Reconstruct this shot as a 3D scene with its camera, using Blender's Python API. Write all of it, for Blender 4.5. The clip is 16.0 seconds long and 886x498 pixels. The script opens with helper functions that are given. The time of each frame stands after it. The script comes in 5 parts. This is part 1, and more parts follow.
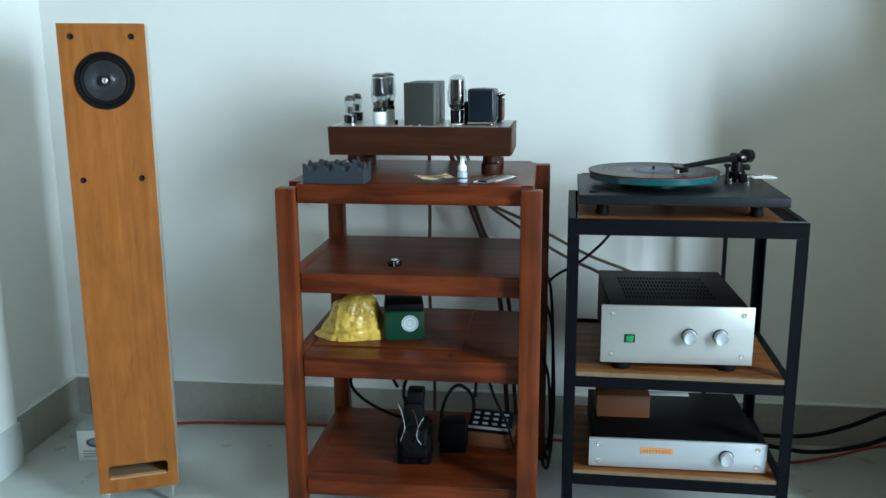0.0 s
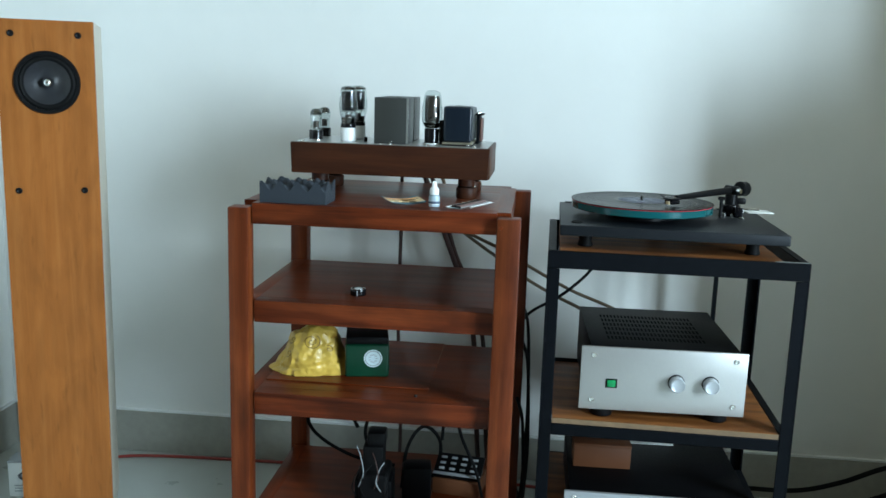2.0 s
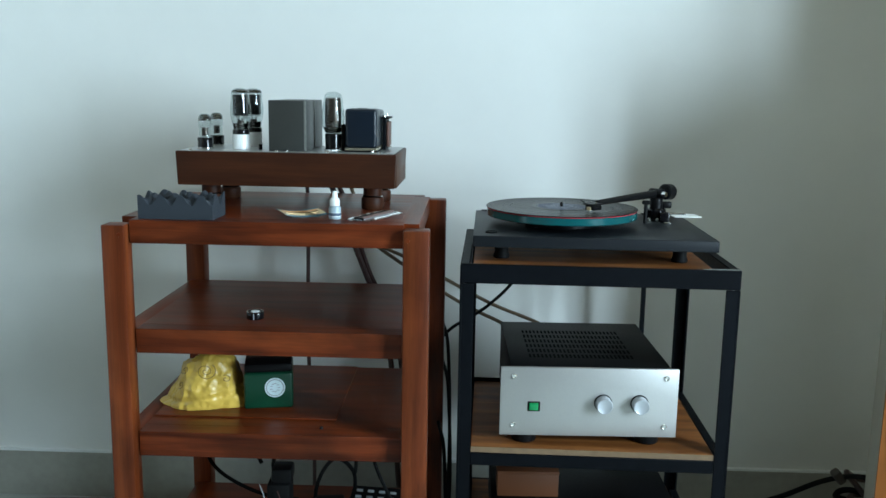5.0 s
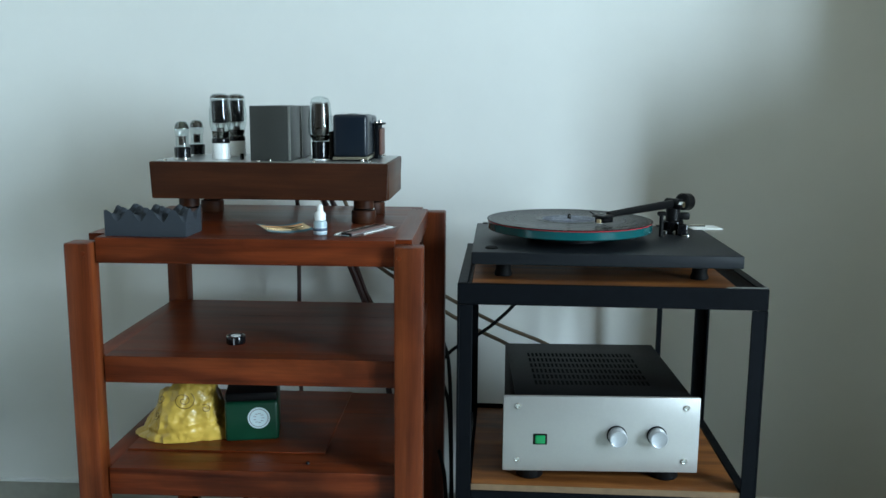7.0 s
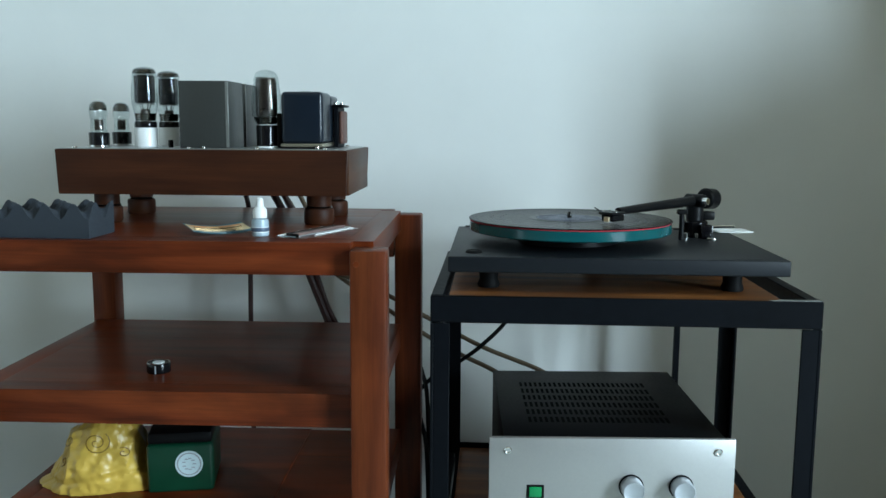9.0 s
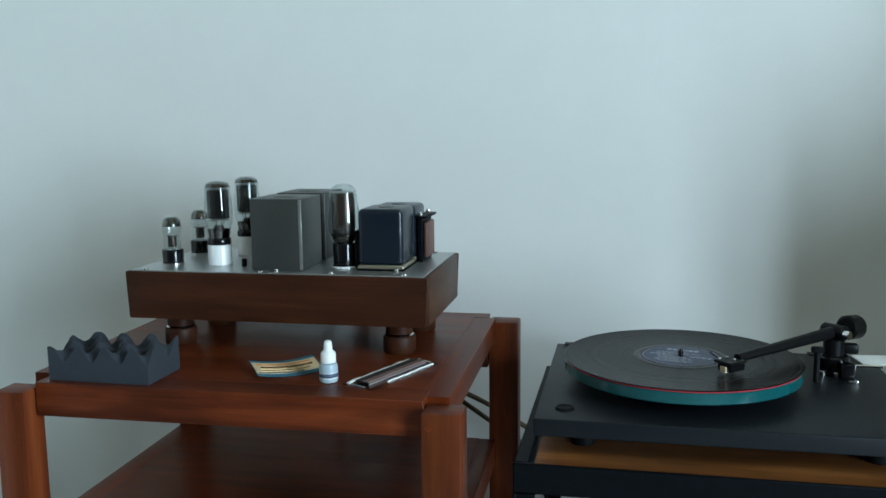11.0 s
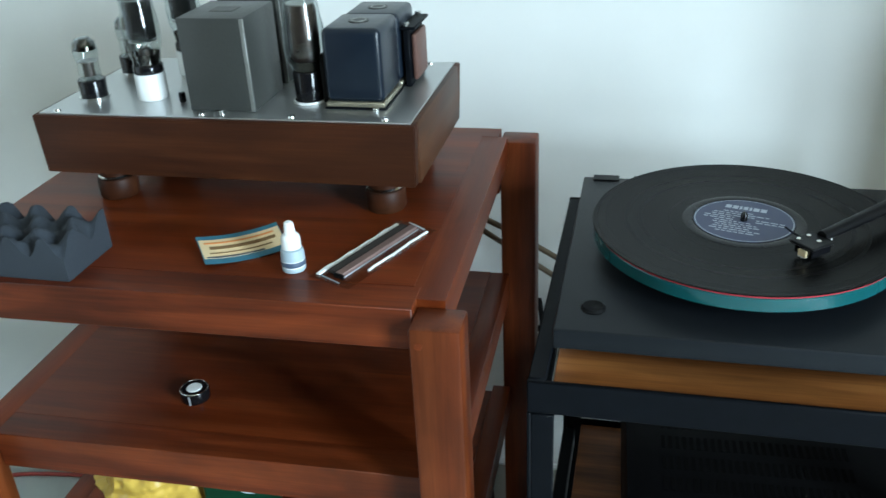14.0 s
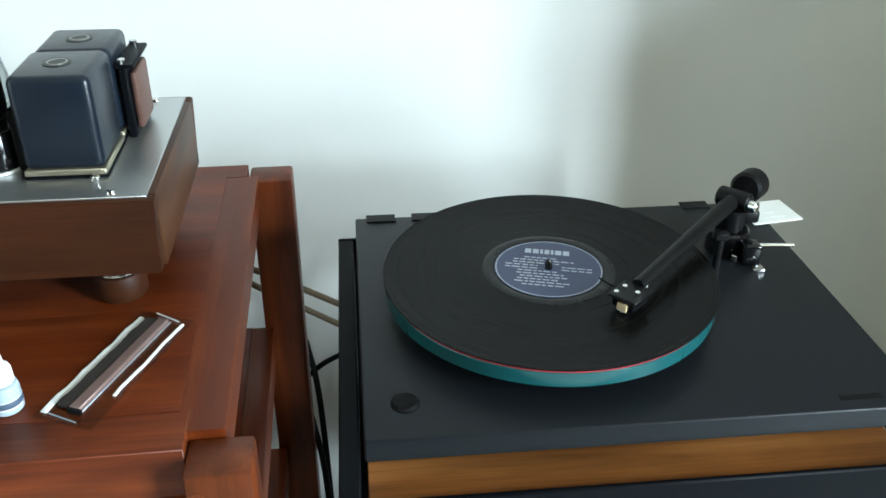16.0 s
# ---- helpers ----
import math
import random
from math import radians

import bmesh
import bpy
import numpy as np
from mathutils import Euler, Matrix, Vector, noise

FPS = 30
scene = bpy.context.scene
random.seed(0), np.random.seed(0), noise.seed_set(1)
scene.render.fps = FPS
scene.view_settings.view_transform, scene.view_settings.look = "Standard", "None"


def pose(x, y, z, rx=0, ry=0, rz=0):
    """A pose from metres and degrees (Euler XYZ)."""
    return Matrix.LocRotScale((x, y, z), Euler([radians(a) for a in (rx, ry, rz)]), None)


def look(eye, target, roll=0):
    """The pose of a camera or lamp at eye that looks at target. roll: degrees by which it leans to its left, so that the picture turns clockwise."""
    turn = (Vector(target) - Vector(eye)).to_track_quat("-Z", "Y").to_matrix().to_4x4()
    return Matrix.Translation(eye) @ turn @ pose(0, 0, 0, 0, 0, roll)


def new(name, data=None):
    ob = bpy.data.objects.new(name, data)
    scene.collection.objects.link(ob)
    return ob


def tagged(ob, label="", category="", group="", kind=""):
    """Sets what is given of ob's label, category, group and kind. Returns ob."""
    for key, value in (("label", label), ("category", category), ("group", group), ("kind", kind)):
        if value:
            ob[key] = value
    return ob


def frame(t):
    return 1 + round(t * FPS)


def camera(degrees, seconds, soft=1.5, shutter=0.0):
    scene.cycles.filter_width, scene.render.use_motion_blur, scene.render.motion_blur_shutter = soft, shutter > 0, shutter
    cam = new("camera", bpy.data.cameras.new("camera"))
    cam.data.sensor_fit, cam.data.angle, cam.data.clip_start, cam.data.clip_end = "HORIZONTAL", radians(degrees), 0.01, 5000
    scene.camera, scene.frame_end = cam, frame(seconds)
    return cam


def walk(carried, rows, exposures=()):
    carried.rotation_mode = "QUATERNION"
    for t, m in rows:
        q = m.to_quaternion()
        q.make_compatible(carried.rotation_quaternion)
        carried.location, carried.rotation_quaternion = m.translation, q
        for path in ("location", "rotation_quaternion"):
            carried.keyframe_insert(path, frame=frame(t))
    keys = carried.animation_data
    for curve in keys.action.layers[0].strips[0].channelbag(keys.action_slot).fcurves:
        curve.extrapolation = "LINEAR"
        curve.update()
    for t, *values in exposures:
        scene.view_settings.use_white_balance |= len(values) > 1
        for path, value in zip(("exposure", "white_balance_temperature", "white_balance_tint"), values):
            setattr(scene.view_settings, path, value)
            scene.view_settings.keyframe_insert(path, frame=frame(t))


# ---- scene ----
from mathutils.bvhtree import BVHTree

cam = camera(53.2, 16.0, soft=1.5, shutter=0.2)
PATH = [
    (0, (0.326, -1.974, 1.145), (0.095, -0.034, 0.716), -0.3),
    (0.5, (0.332, -1.942, 1.129), (0.14, -0.002, 0.681), 0.1),
    (1, (0.335, -1.896, 1.13), (0.136, 0.042, 0.676), 1.4),
    (1.5, (0.326, -1.846, 1.13), (0.07, 0.099, 0.741), 1.6),
    (2, (0.335, -1.798, 1.121), (0.142, 0.157, 0.746), 1.8),
    (2.5, (0.346, -1.755, 1.12), (0.212, 0.201, 0.725), 1.8),
    (3, (0.342, -1.721, 1.121), (0.258, 0.239, 0.733), 2.0),
    (3.5, (0.345, -1.693, 1.106), (0.281, 0.27, 0.728), 1.7),
    (4, (0.351, -1.671, 1.104), (0.305, 0.29, 0.712), 1.2),
    (4.5, (0.373, -1.656, 1.097), (0.34, 0.31, 0.733), 0.9),
    (4.7, (0.379, -1.645, 1.102), (0.336, 0.322, 0.744), 1.0),
    (6.8, (0.42, -1.505, 1.104), (0.329, 0.466, 0.78), 0.5),
    (7, (0.413, -1.478, 1.091), (0.327, 0.493, 0.76), 0.4),
    (7.5, (0.397, -1.401, 1.057), (0.312, 0.575, 0.76), 1.4),
    (8, (0.404, -1.319, 1.013), (0.33, 0.659, 0.721), -0.1),
    (8.2, (0.41, -1.286, 1.005), (0.346, 0.695, 0.732), 0.4),
    (10.3, (0.45, -1.049, 1.106), (0.301, 0.923, 0.809), -1.7),
    (10.5, (0.449, -1.029, 1.133), (0.197, 0.932, 0.832), -2.3),
    (11, (0.48, -1.006, 1.186), (0.113, 0.94, 0.9), -0.6),
    (11.5, (0.503, -0.984, 1.206), (0.07, 0.924, 0.791), -1.4),
    (12, (0.464, -0.895, 1.232), (0.17, 0.996, 0.652), -4.8),
    (12.5, (0.428, -0.788, 1.238), (0.166, 1.097, 0.621), -5.6),
    (13, (0.433, -0.749, 1.255), (0.133, 1.087, 0.521), -5.2),
    (13.5, (0.453, -0.731, 1.279), (-0.039, 1.02, 0.447), -4.0),
    (14, (0.453, -0.692, 1.283), (0.062, 1.039, 0.361), -2.9),
    (14.5, (0.421, -0.62, 1.294), (0.236, 1.132, 0.348), -3.9),
    (15, (0.418, -0.573, 1.286), (0.468, 1.162, 0.293), -0.1),
    (15.5, (0.411, -0.535, 1.28), (0.654, 1.179, 0.279), 0.2),
    (16, (0.39, -0.511, 1.298), (0.612, 1.209, 0.3), 0.4),
]
EXPOSURES = [(0, 0.06, 6500, 10), (3.5, 0.02, 6500, 10), (7.5, -0.23, 6500, 10), (10.5, -0.34, 6500, 10), (11.5, -0.54, 6500, 10), (12.5, -0.33, 6500, 10), (13.5, 0.02, 6450, 10),
             (14.5, 0.52, 6800, 12), (15.5, 0.63, 7080, 13), (16, 0.61, 7000, 13)]
walk(cam, [(t, look(eye, target, roll)) for t, eye, target, roll in PATH], EXPOSURES)

# ---- daylight ----
world = bpy.data.worlds.new("sky")
scene.world = world
world.use_nodes = True
sky = world.node_tree.nodes.new("ShaderNodeTexSky")
sky.sky_type = "NISHITA"
sky.sun_disc = False
sky.sun_elevation = radians(35)
sky.sun_rotation = radians(200)
world.node_tree.links.new(sky.outputs[0], world.node_tree.nodes["Background"].inputs[0])
world.node_tree.nodes["Background"].inputs[1].default_value = 0.12

WX, WY0, WY1, WZ0, WZ1 = 2.6, -2.35, -1.28, 0.62, 2.40   # the window in the right-hand wall


def window_lamp(name, m, w, h, watts, colour):
    data = bpy.data.lights.new(name, "AREA")
    data.shape, data.size, data.size_y = "RECTANGLE", w, h
    data.energy, data.color = watts, colour
    ob = new(name, data)
    ob.matrix_world = m
    return ob


window_lamp("window_daylight", look((WX + 0.34, (WY0 + WY1) / 2 - 0.10, (WZ0 + WZ1) / 2), (WX - 1, (WY0 + WY1) / 2 + 0.12, (WZ0 + WZ1) / 2 - 0.12)),
            1.30, 1.9, 425, (0.65, 0.868, 1.01))

# ---- materials ----


def material(name, colour, rough=0.5, metal=0.0, vary=0.12, scale=30.0, bump=0.0, bump_scale=200.0, coat=0.0, spec=0.5, big=4.0):
    """A plain surface with fine and broad variation of colour and gloss."""
    m = bpy.data.materials.new(name)
    m.use_nodes = True
    n, l = m.node_tree.nodes, m.node_tree.links
    b = n["Principled BSDF"]
    co = n.new("ShaderNodeTexCoord")
    fine, broad = n.new("ShaderNodeTexNoise"), n.new("ShaderNodeTexNoise")
    for node, s in ((fine, scale), (broad, big)):
        node.inputs["Scale"].default_value = s
        node.inputs["Detail"].default_value = 5
        l.new(co.outputs["Object"], node.inputs["Vector"])
    add = n.new("ShaderNodeMath")
    add.operation = "ADD"
    l.new(fine.outputs[0], add.inputs[0])
    l.new(broad.outputs[0], add.inputs[1])
    ramp = n.new("ShaderNodeValToRGB")
    ramp.color_ramp.elements[0].position, ramp.color_ramp.elements[1].position = 0.3, 0.7
    half = n.new("ShaderNodeMath")
    half.operation = "MULTIPLY"
    half.inputs[1].default_value = 0.5
    l.new(add.outputs[0], half.inputs[0])
    l.new(half.outputs[0], ramp.inputs[0])
    ramp.color_ramp.elements[0].color = (*[c * (1 - vary) for c in colour], 1)
    ramp.color_ramp.elements[1].color = (*[min(1, c * (1 + vary)) for c in colour], 1)
    l.new(ramp.outputs[0], b.inputs["Base Color"])
    mr = n.new("ShaderNodeMapRange")
    mr.inputs["To Min"].default_value, mr.inputs["To Max"].default_value = max(0.02, rough - 0.08), min(1, rough + 0.08)
    l.new(fine.outputs[0], mr.inputs[0])
    l.new(mr.outputs[0], b.inputs["Roughness"])
    b.inputs["Metallic"].default_value = metal
    b.inputs["Specular IOR Level"].default_value = spec
    if coat:
        b.inputs["Coat Weight"].default_value = coat
        b.inputs["Coat Roughness"].default_value = 0.12
    if bump:
        bn = n.new("ShaderNodeTexNoise")
        bn.inputs["Scale"].default_value = bump_scale
        bn.inputs["Detail"].default_value = 3
        l.new(co.outputs["Object"], bn.inputs["Vector"])
        bu = n.new("ShaderNodeBump")
        bu.inputs["Strength"].default_value = bump
        bu.inputs["Distance"].default_value = 0.002
        l.new(bn.outputs[0], bu.inputs["Height"])
        l.new(bu.outputs[0], b.inputs["Normal"])
    return m


def wood(name, dark, mid, light, axis=0, scale=1.0, rough=0.35, figure=1.0, coat=0.0, patchy=0.3, fleck=0.25):
    """Timber with grain along one axis, streaks, pores and a broad change of tone."""
    m = bpy.data.materials.new(name)
    m.use_nodes = True
    n, l = m.node_tree.nodes, m.node_tree.links
    b = n["Principled BSDF"]
    co = n.new("ShaderNodeTexCoord")
    info = n.new("ShaderNodeObjectInfo")
    shift = n.new("ShaderNodeVectorMath")
    shift.operation = "ADD"
    rnd = n.new("ShaderNodeMath")
    rnd.operation = "MULTIPLY"
    rnd.inputs[1].default_value = 7.0
    l.new(info.outputs["Random"], rnd.inputs[0])
    l.new(co.outputs["Object"], shift.inputs[0])
    l.new(rnd.outputs[0], shift.inputs[1])

    def stretched(along, across):
        mp = n.new("ShaderNodeMapping")
        v = [across * scale] * 3
        v[axis] = along * scale
        mp.inputs["Scale"].default_value = v
        l.new(shift.outputs[0], mp.inputs["Vector"])
        return mp
    streak = n.new("ShaderNodeTexNoise")
    streak.inputs["Scale"].default_value = 1.0
    streak.inputs["Detail"].default_value = 6
    streak.inputs["Distortion"].default_value = 0.6 * figure
    l.new(stretched(2.2, 46.0).outputs[0], streak.inputs["Vector"])
    rings = n.new("ShaderNodeTexWave")
    rings.wave_type = "RINGS"
    rings.rings_direction = "XYZ"[axis]
    rings.inputs["Scale"].default_value = 1.0
    rings.inputs["Distortion"].default_value = 5.0 * figure
    rings.inputs["Detail"].default_value = 3
    rings.inputs["Detail Scale"].default_value = 1.6
    l.new(stretched(1.0, 9.0).outputs[0], rings.inputs["Vector"])
    pores = n.new("ShaderNodeTexNoise")
    pores.inputs["Scale"].default_value = 1.0
    pores.inputs["Detail"].default_value = 2
    l.new(stretched(14.0, 420.0).outputs[0], pores.inputs["Vector"])
    mix = n.new("ShaderNodeMix")
    mix.inputs["Factor"].default_value = 0.18
    l.new(streak.outputs[0], mix.inputs["A"])
    l.new(rings.outputs["Fac"], mix.inputs["B"])
    mix2 = n.new("ShaderNodeMix")
    mix2.inputs["Factor"].default_value = 0.26
    l.new(mix.outputs["Result"], mix2.inputs["A"])
    l.new(pores.outputs[0], mix2.inputs["B"])
    ramp = n.new("ShaderNodeValToRGB")
    e = ramp.color_ramp.elements
    e[0].position, e[1].position = 0.25, 0.75
    e[0].color, e[1].color = (*dark, 1), (*light, 1)
    k = e.new(0.5)
    k.color = (*mid, 1)
    l.new(mix2.outputs["Result"], ramp.inputs[0])
    hsv = n.new("ShaderNodeHueSaturation")
    mr = n.new("ShaderNodeMapRange")
    mr.inputs["To Min"].default_value, mr.inputs["To Max"].default_value = 0.95, 1.05
    l.new(info.outputs["Random"], mr.inputs[0])
    l.new(mr.outputs[0], hsv.inputs["Value"])
    patch = n.new("ShaderNodeTexNoise")
    patch.inputs["Scale"].default_value = 1.0
    patch.inputs["Detail"].default_value = 4
    patch.inputs["Distortion"].default_value = 1.2
    l.new(stretched(3.5, 11.0).outputs[0], patch.inputs["Vector"])
    pm = n.new("ShaderNodeMapRange")
    pm.inputs["From Min"].default_value, pm.inputs["From Max"].default_value = 0.33, 0.66
    pm.inputs["To Min"].default_value, pm.inputs["To Max"].default_value = 1 - patchy, 1 + 0.45 * patchy
    l.new(patch.outputs[0], pm.inputs[0])
    spots = n.new("ShaderNodeTexNoise")
    spots.inputs["Scale"].default_value = 1.0
    spots.inputs["Detail"].default_value = 3
    l.new(stretched(9.0, 60.0).outputs[0], spots.inputs["Vector"])
    sm = n.new("ShaderNodeMapRange")
    sm.inputs["From Min"].default_value, sm.inputs["From Max"].default_value = 0.60, 0.75
    sm.inputs["To Min"].default_value, sm.inputs["To Max"].default_value = 1.0, 1 - fleck
    l.new(spots.outputs[0], sm.inputs[0])
    both = n.new("ShaderNodeMath")
    both.operation = "MULTIPLY"
    l.new(pm.outputs[0], both.inputs[0])
    l.new(sm.outputs[0], both.inputs[1])
    sc = n.new("ShaderNodeVectorMath")
    sc.operation = "SCALE"
    l.new(ramp.outputs[0], sc.inputs[0])
    l.new(both.outputs[0], sc.inputs["Scale"])
    l.new(sc.outputs[0], hsv.inputs["Color"])
    l.new(hsv.outputs[0], b.inputs["Base Color"])
    rr = n.new("ShaderNodeMapRange")
    rr.inputs["To Min"].default_value, rr.inputs["To Max"].default_value = rough - 0.07, rough + 0.12
    l.new(streak.outputs[0], rr.inputs[0])
    l.new(rr.outputs[0], b.inputs["Roughness"])
    b.inputs["Coat Weight"].default_value = coat
    b.inputs["Specular IOR Level"].default_value = 0.20
    b.inputs["Coat Roughness"].default_value = 0.2
    bu = n.new("ShaderNodeBump")
    bu.inputs["Strength"].default_value = 0.2
    bu.inputs["Distance"].default_value = 0.001
    l.new(mix2.outputs["Result"], bu.inputs["Height"])
    l.new(bu.outputs[0], b.inputs["Normal"])
    return m


def glass(name, colour=(1, 1, 1), rough=0.0, ior=1.45):
    m = bpy.data.materials.new(name)
    m.use_nodes = True
    b = m.node_tree.nodes["Principled BSDF"]
    b.inputs["Base Color"].default_value = (*colour, 1)
    b.inputs["Transmission Weight"].default_value = 1
    b.inputs["Roughness"].default_value = rough
    b.inputs["IOR"].default_value = ior
    return m


def thin_glass(name):
    """A thin blown bulb: clear, with mirror gloss that grows towards the rim."""
    m = bpy.data.materials.new(name)
    m.use_nodes = True
    n, l = m.node_tree.nodes, m.node_tree.links
    n.remove(n["Principled BSDF"])
    clear, gloss, mix, fr = n.new("ShaderNodeBsdfTransparent"), n.new("ShaderNodeBsdfGlossy"), n.new("ShaderNodeMixShader"), n.new("ShaderNodeLayerWeight")
    clear.inputs["Color"].default_value = (0.93, 0.95, 0.95, 1)
    gloss.inputs["Roughness"].default_value = 0.02
    pw, ml = n.new("ShaderNodeMath"), n.new("ShaderNodeMath")
    pw.operation, pw.inputs[1].default_value = "POWER", 4.0
    ml.operation, ml.inputs[1].default_value, ml.inputs[2].default_value = "MULTIPLY_ADD", 0.6, 0.035
    l.new(fr.outputs["Facing"], pw.inputs[0])
    l.new(pw.outputs[0], ml.inputs[0])
    l.new(ml.outputs[0], mix.inputs[0])
    l.new(clear.outputs[0], mix.inputs[1])
    l.new(gloss.outputs[0], mix.inputs[2])
    l.new(mix.outputs[0], n["Material Output"].inputs["Surface"])
    return m


M_WALL = material("wall_paint", (0.74, 0.745, 0.72), 0.7, vary=0.02, scale=14, bump=0.08, bump_scale=70, big=1.2)
# Unseen ceiling: dull warm tone set by the fill light it should bounce.
M_CEIL = material("ceiling_bounce_tone", (0.43, 0.378, 0.297), 0.8, vary=0.02)
M_FLOOR = material("polished_screed", (0.42, 0.445, 0.42), 0.30, vary=0.07, scale=12, big=2)
M_SKIRT = material("skirting_tile", (0.33, 0.325, 0.285), 0.4, vary=0.12, scale=45, big=5)
# Dark tone for the unseen walls, picked to limit light bounced into the shelves.
M_ROOM = material("dark_unseen_wall", (0.135, 0.101, 0.070), 0.8, vary=0.05)
# Cream picked so the added pier bounces warm light onto the wall.
M_WARMBOUNCE = material("warm_bounce_cream", (0.50, 0.41, 0.27), 0.8, vary=0.04)
M_PAINT = material("white_gloss_paint", (0.78, 0.8, 0.8), 0.45, vary=0.03)
M_TEAK_X = wood("teak_along_x", (0.06629, 0.0102, 0.002343), (0.1151, 0.0197, 0.004556), (0.1788, 0.03667, 0.008789), 0, rough=0.31, coat=0.0, patchy=0.30)
M_TEAK_LIP = wood("teak_edge_board", (0.04187, 0.006287, 0.001497), (0.1099, 0.01921, 0.004556), (0.1849, 0.03843, 0.009236), 0, rough=0.38, figure=2.0, coat=0.05, patchy=0.5)
M_TEAK_Y = wood("teak_along_y", (0.06629, 0.0102, 0.002343), (0.1151, 0.0197, 0.004556), (0.1788, 0.03667, 0.008789), 1, rough=0.31, coat=0.0, patchy=0.28)
M_TEAK_Z = wood("teak_along_z", (0.05931, 0.01034, 0.002603), (0.1203, 0.02375, 0.005988), (0.1875, 0.04471, 0.01224), 2, rough=0.40, coat=0.04, patchy=0.35)
M_WALNUT = wood("walnut", (0.02244, 0.005264, 0.001596), (0.04998, 0.01335, 0.004116), (0.07956, 0.02444, 0.007896), 0, rough=0.52, figure=0.7)
M_WALNUT_Y = wood("walnut_side", (0.02652, 0.00846, 0.00336), (0.05304, 0.0188, 0.00756), (0.0816, 0.0329, 0.01428), 1, rough=0.42, figure=0.7)
M_CHERRY = wood("cherry_veneer", (0.250, 0.078, 0.0150), (0.300, 0.098, 0.0200), (0.345, 0.122, 0.028), 2, scale=1.5, rough=0.42, figure=1.3, coat=0.08, patchy=0.16, fleck=0.24)
M_CHERRY_LT = wood("cherry_edge", (0.45, 0.25, 0.11), (0.6, 0.36, 0.18), (0.7, 0.46, 0.26), 0, rough=0.5)
M_SIDE = material("pale_side_veneer", (0.5, 0.46, 0.38), 0.5, vary=0.08)
M_PLY = wood("oak_board", (0.070, 0.0215, 0.0055), (0.200, 0.0685, 0.0175), (0.36, 0.142, 0.040), 0, rough=0.45, figure=0.5)
M_SLOT = material("slot_shade_black", (0.002, 0.002, 0.002), 0.9, vary=0.1, spec=0.05)
M_STEEL = material("dark_painted_steel", (0.0028, 0.0036, 0.0052), 0.5, vary=0.35, scale=70, bump=0.06, spec=0.075)
M_BARE = material("scratched_steel", (0.30, 0.30, 0.28), 0.4, metal=0.7, vary=0.4, scale=120)
M_PLINTH = material("charcoal_plinth", (0.0070, 0.0086, 0.0112), 0.44, vary=0.15, scale=300, bump=0.05, bump_scale=900, spec=0.22)
M_BLACK = material("black_plastic", (0.0045, 0.0045, 0.005), 0.42, vary=0.2, scale=60, spec=0.15)
M_GLOSSBLACK = material("gloss_black", (0.005, 0.005, 0.006), 0.14, vary=0.1, spec=0.35)
M_RUBBER = material("black_rubber", (0.005, 0.005, 0.0052), 0.6, vary=0.2, scale=90, spec=0.1)
M_CHROME = material("chrome", (0.72, 0.72, 0.70), 0.14, metal=1.0, vary=0.04)
M_GOLD = material("gold_plate", (0.42, 0.38, 0.29), 0.35, metal=0.8, vary=0.05)
M_ALU = material("brushed_aluminium", (0.46, 0.455, 0.44), 0.40, metal=0.6, vary=0.04, scale=260, bump=0.02)
M_ALU_COOL = material("satin_aluminium", (0.50, 0.525, 0.555), 0.38, metal=0.55, vary=0.04, scale=260)
M_PLATE = material("steel_top_plate", (0.50, 0.51, 0.51), 0.34, metal=0.9, vary=0.03, scale=20)
M_CASE = material("black_case", (0.0032, 0.0033, 0.0038), 0.45, vary=0.25, scale=200, spec=0.07)
M_HAMMER = material("grey_hammer_finish", (0.036, 0.038, 0.035), 0.42, metal=0.2, vary=0.12, scale=260, bump=0.10, bump_scale=420)
M_HAMMER_EDGE = material("worn_metal_edge", (0.24, 0.245, 0.23), 0.4, metal=0.6, vary=0.2, scale=150)
M_NAVY = material("slate_enamel", (0.0050, 0.0098, 0.0175), 0.32, vary=0.15, scale=60, bump=0.05, coat=0.08, spec=0.35)
M_COPPER = material("copper_winding", (0.13, 0.062, 0.048), 0.5, metal=0.3, vary=0.2, scale=200)
M_CERAMIC = material("white_ceramic", (0.78, 0.79, 0.78), 0.25, vary=0.03)
M_ANODE = material("carbonised_anode", (0.014, 0.014, 0.015), 0.35, metal=0.4, vary=0.3, scale=120)
M_NICKEL = material("nickel_anode", (0.075, 0.058, 0.050), 0.3, metal=0.8, vary=0.3, scale=80)
M_GETTER = material("getter_mirror", (0.11, 0.10, 0.09), 0.06, metal=1.0, vary=0.1)
M_GLASS = thin_glass("tube_glass")
M_TURQ = material("green_platter_glass", (0.004, 0.074, 0.080), 0.15, vary=0.06, coat=0.15)
M_FELT = material("red_felt", (0.33, 0.017, 0.028), 0.95, vary=0.2, scale=400)
M_FOAM = material("grey_foam", (0.022, 0.028, 0.037), 0.95, vary=0.3, scale=500, bump=0.6, bump_scale=900)
M_YELLOW = material("yellow_plastic_bag", (0.60, 0.39, 0.068), 0.34, vary=0.24, scale=25, spec=0.5)
M_YELLOWDK = material("ochre_print", (0.24, 0.135, 0.015), 0.4, vary=0.1)
M_GREEN = material("green_tin", (0.002, 0.044, 0.021), 0.35, vary=0.15, scale=40)
M_PALEBLUE = material("pale_emblem", (0.55, 0.66, 0.68), 0.5, vary=0.1, scale=300)
M_LED = material("green_switch", (0.005, 0.23, 0.07), 0.25, vary=0.1)
M_ORANGE = material("copper_badge", (0.60, 0.21, 0.06), 0.45, vary=0.1)
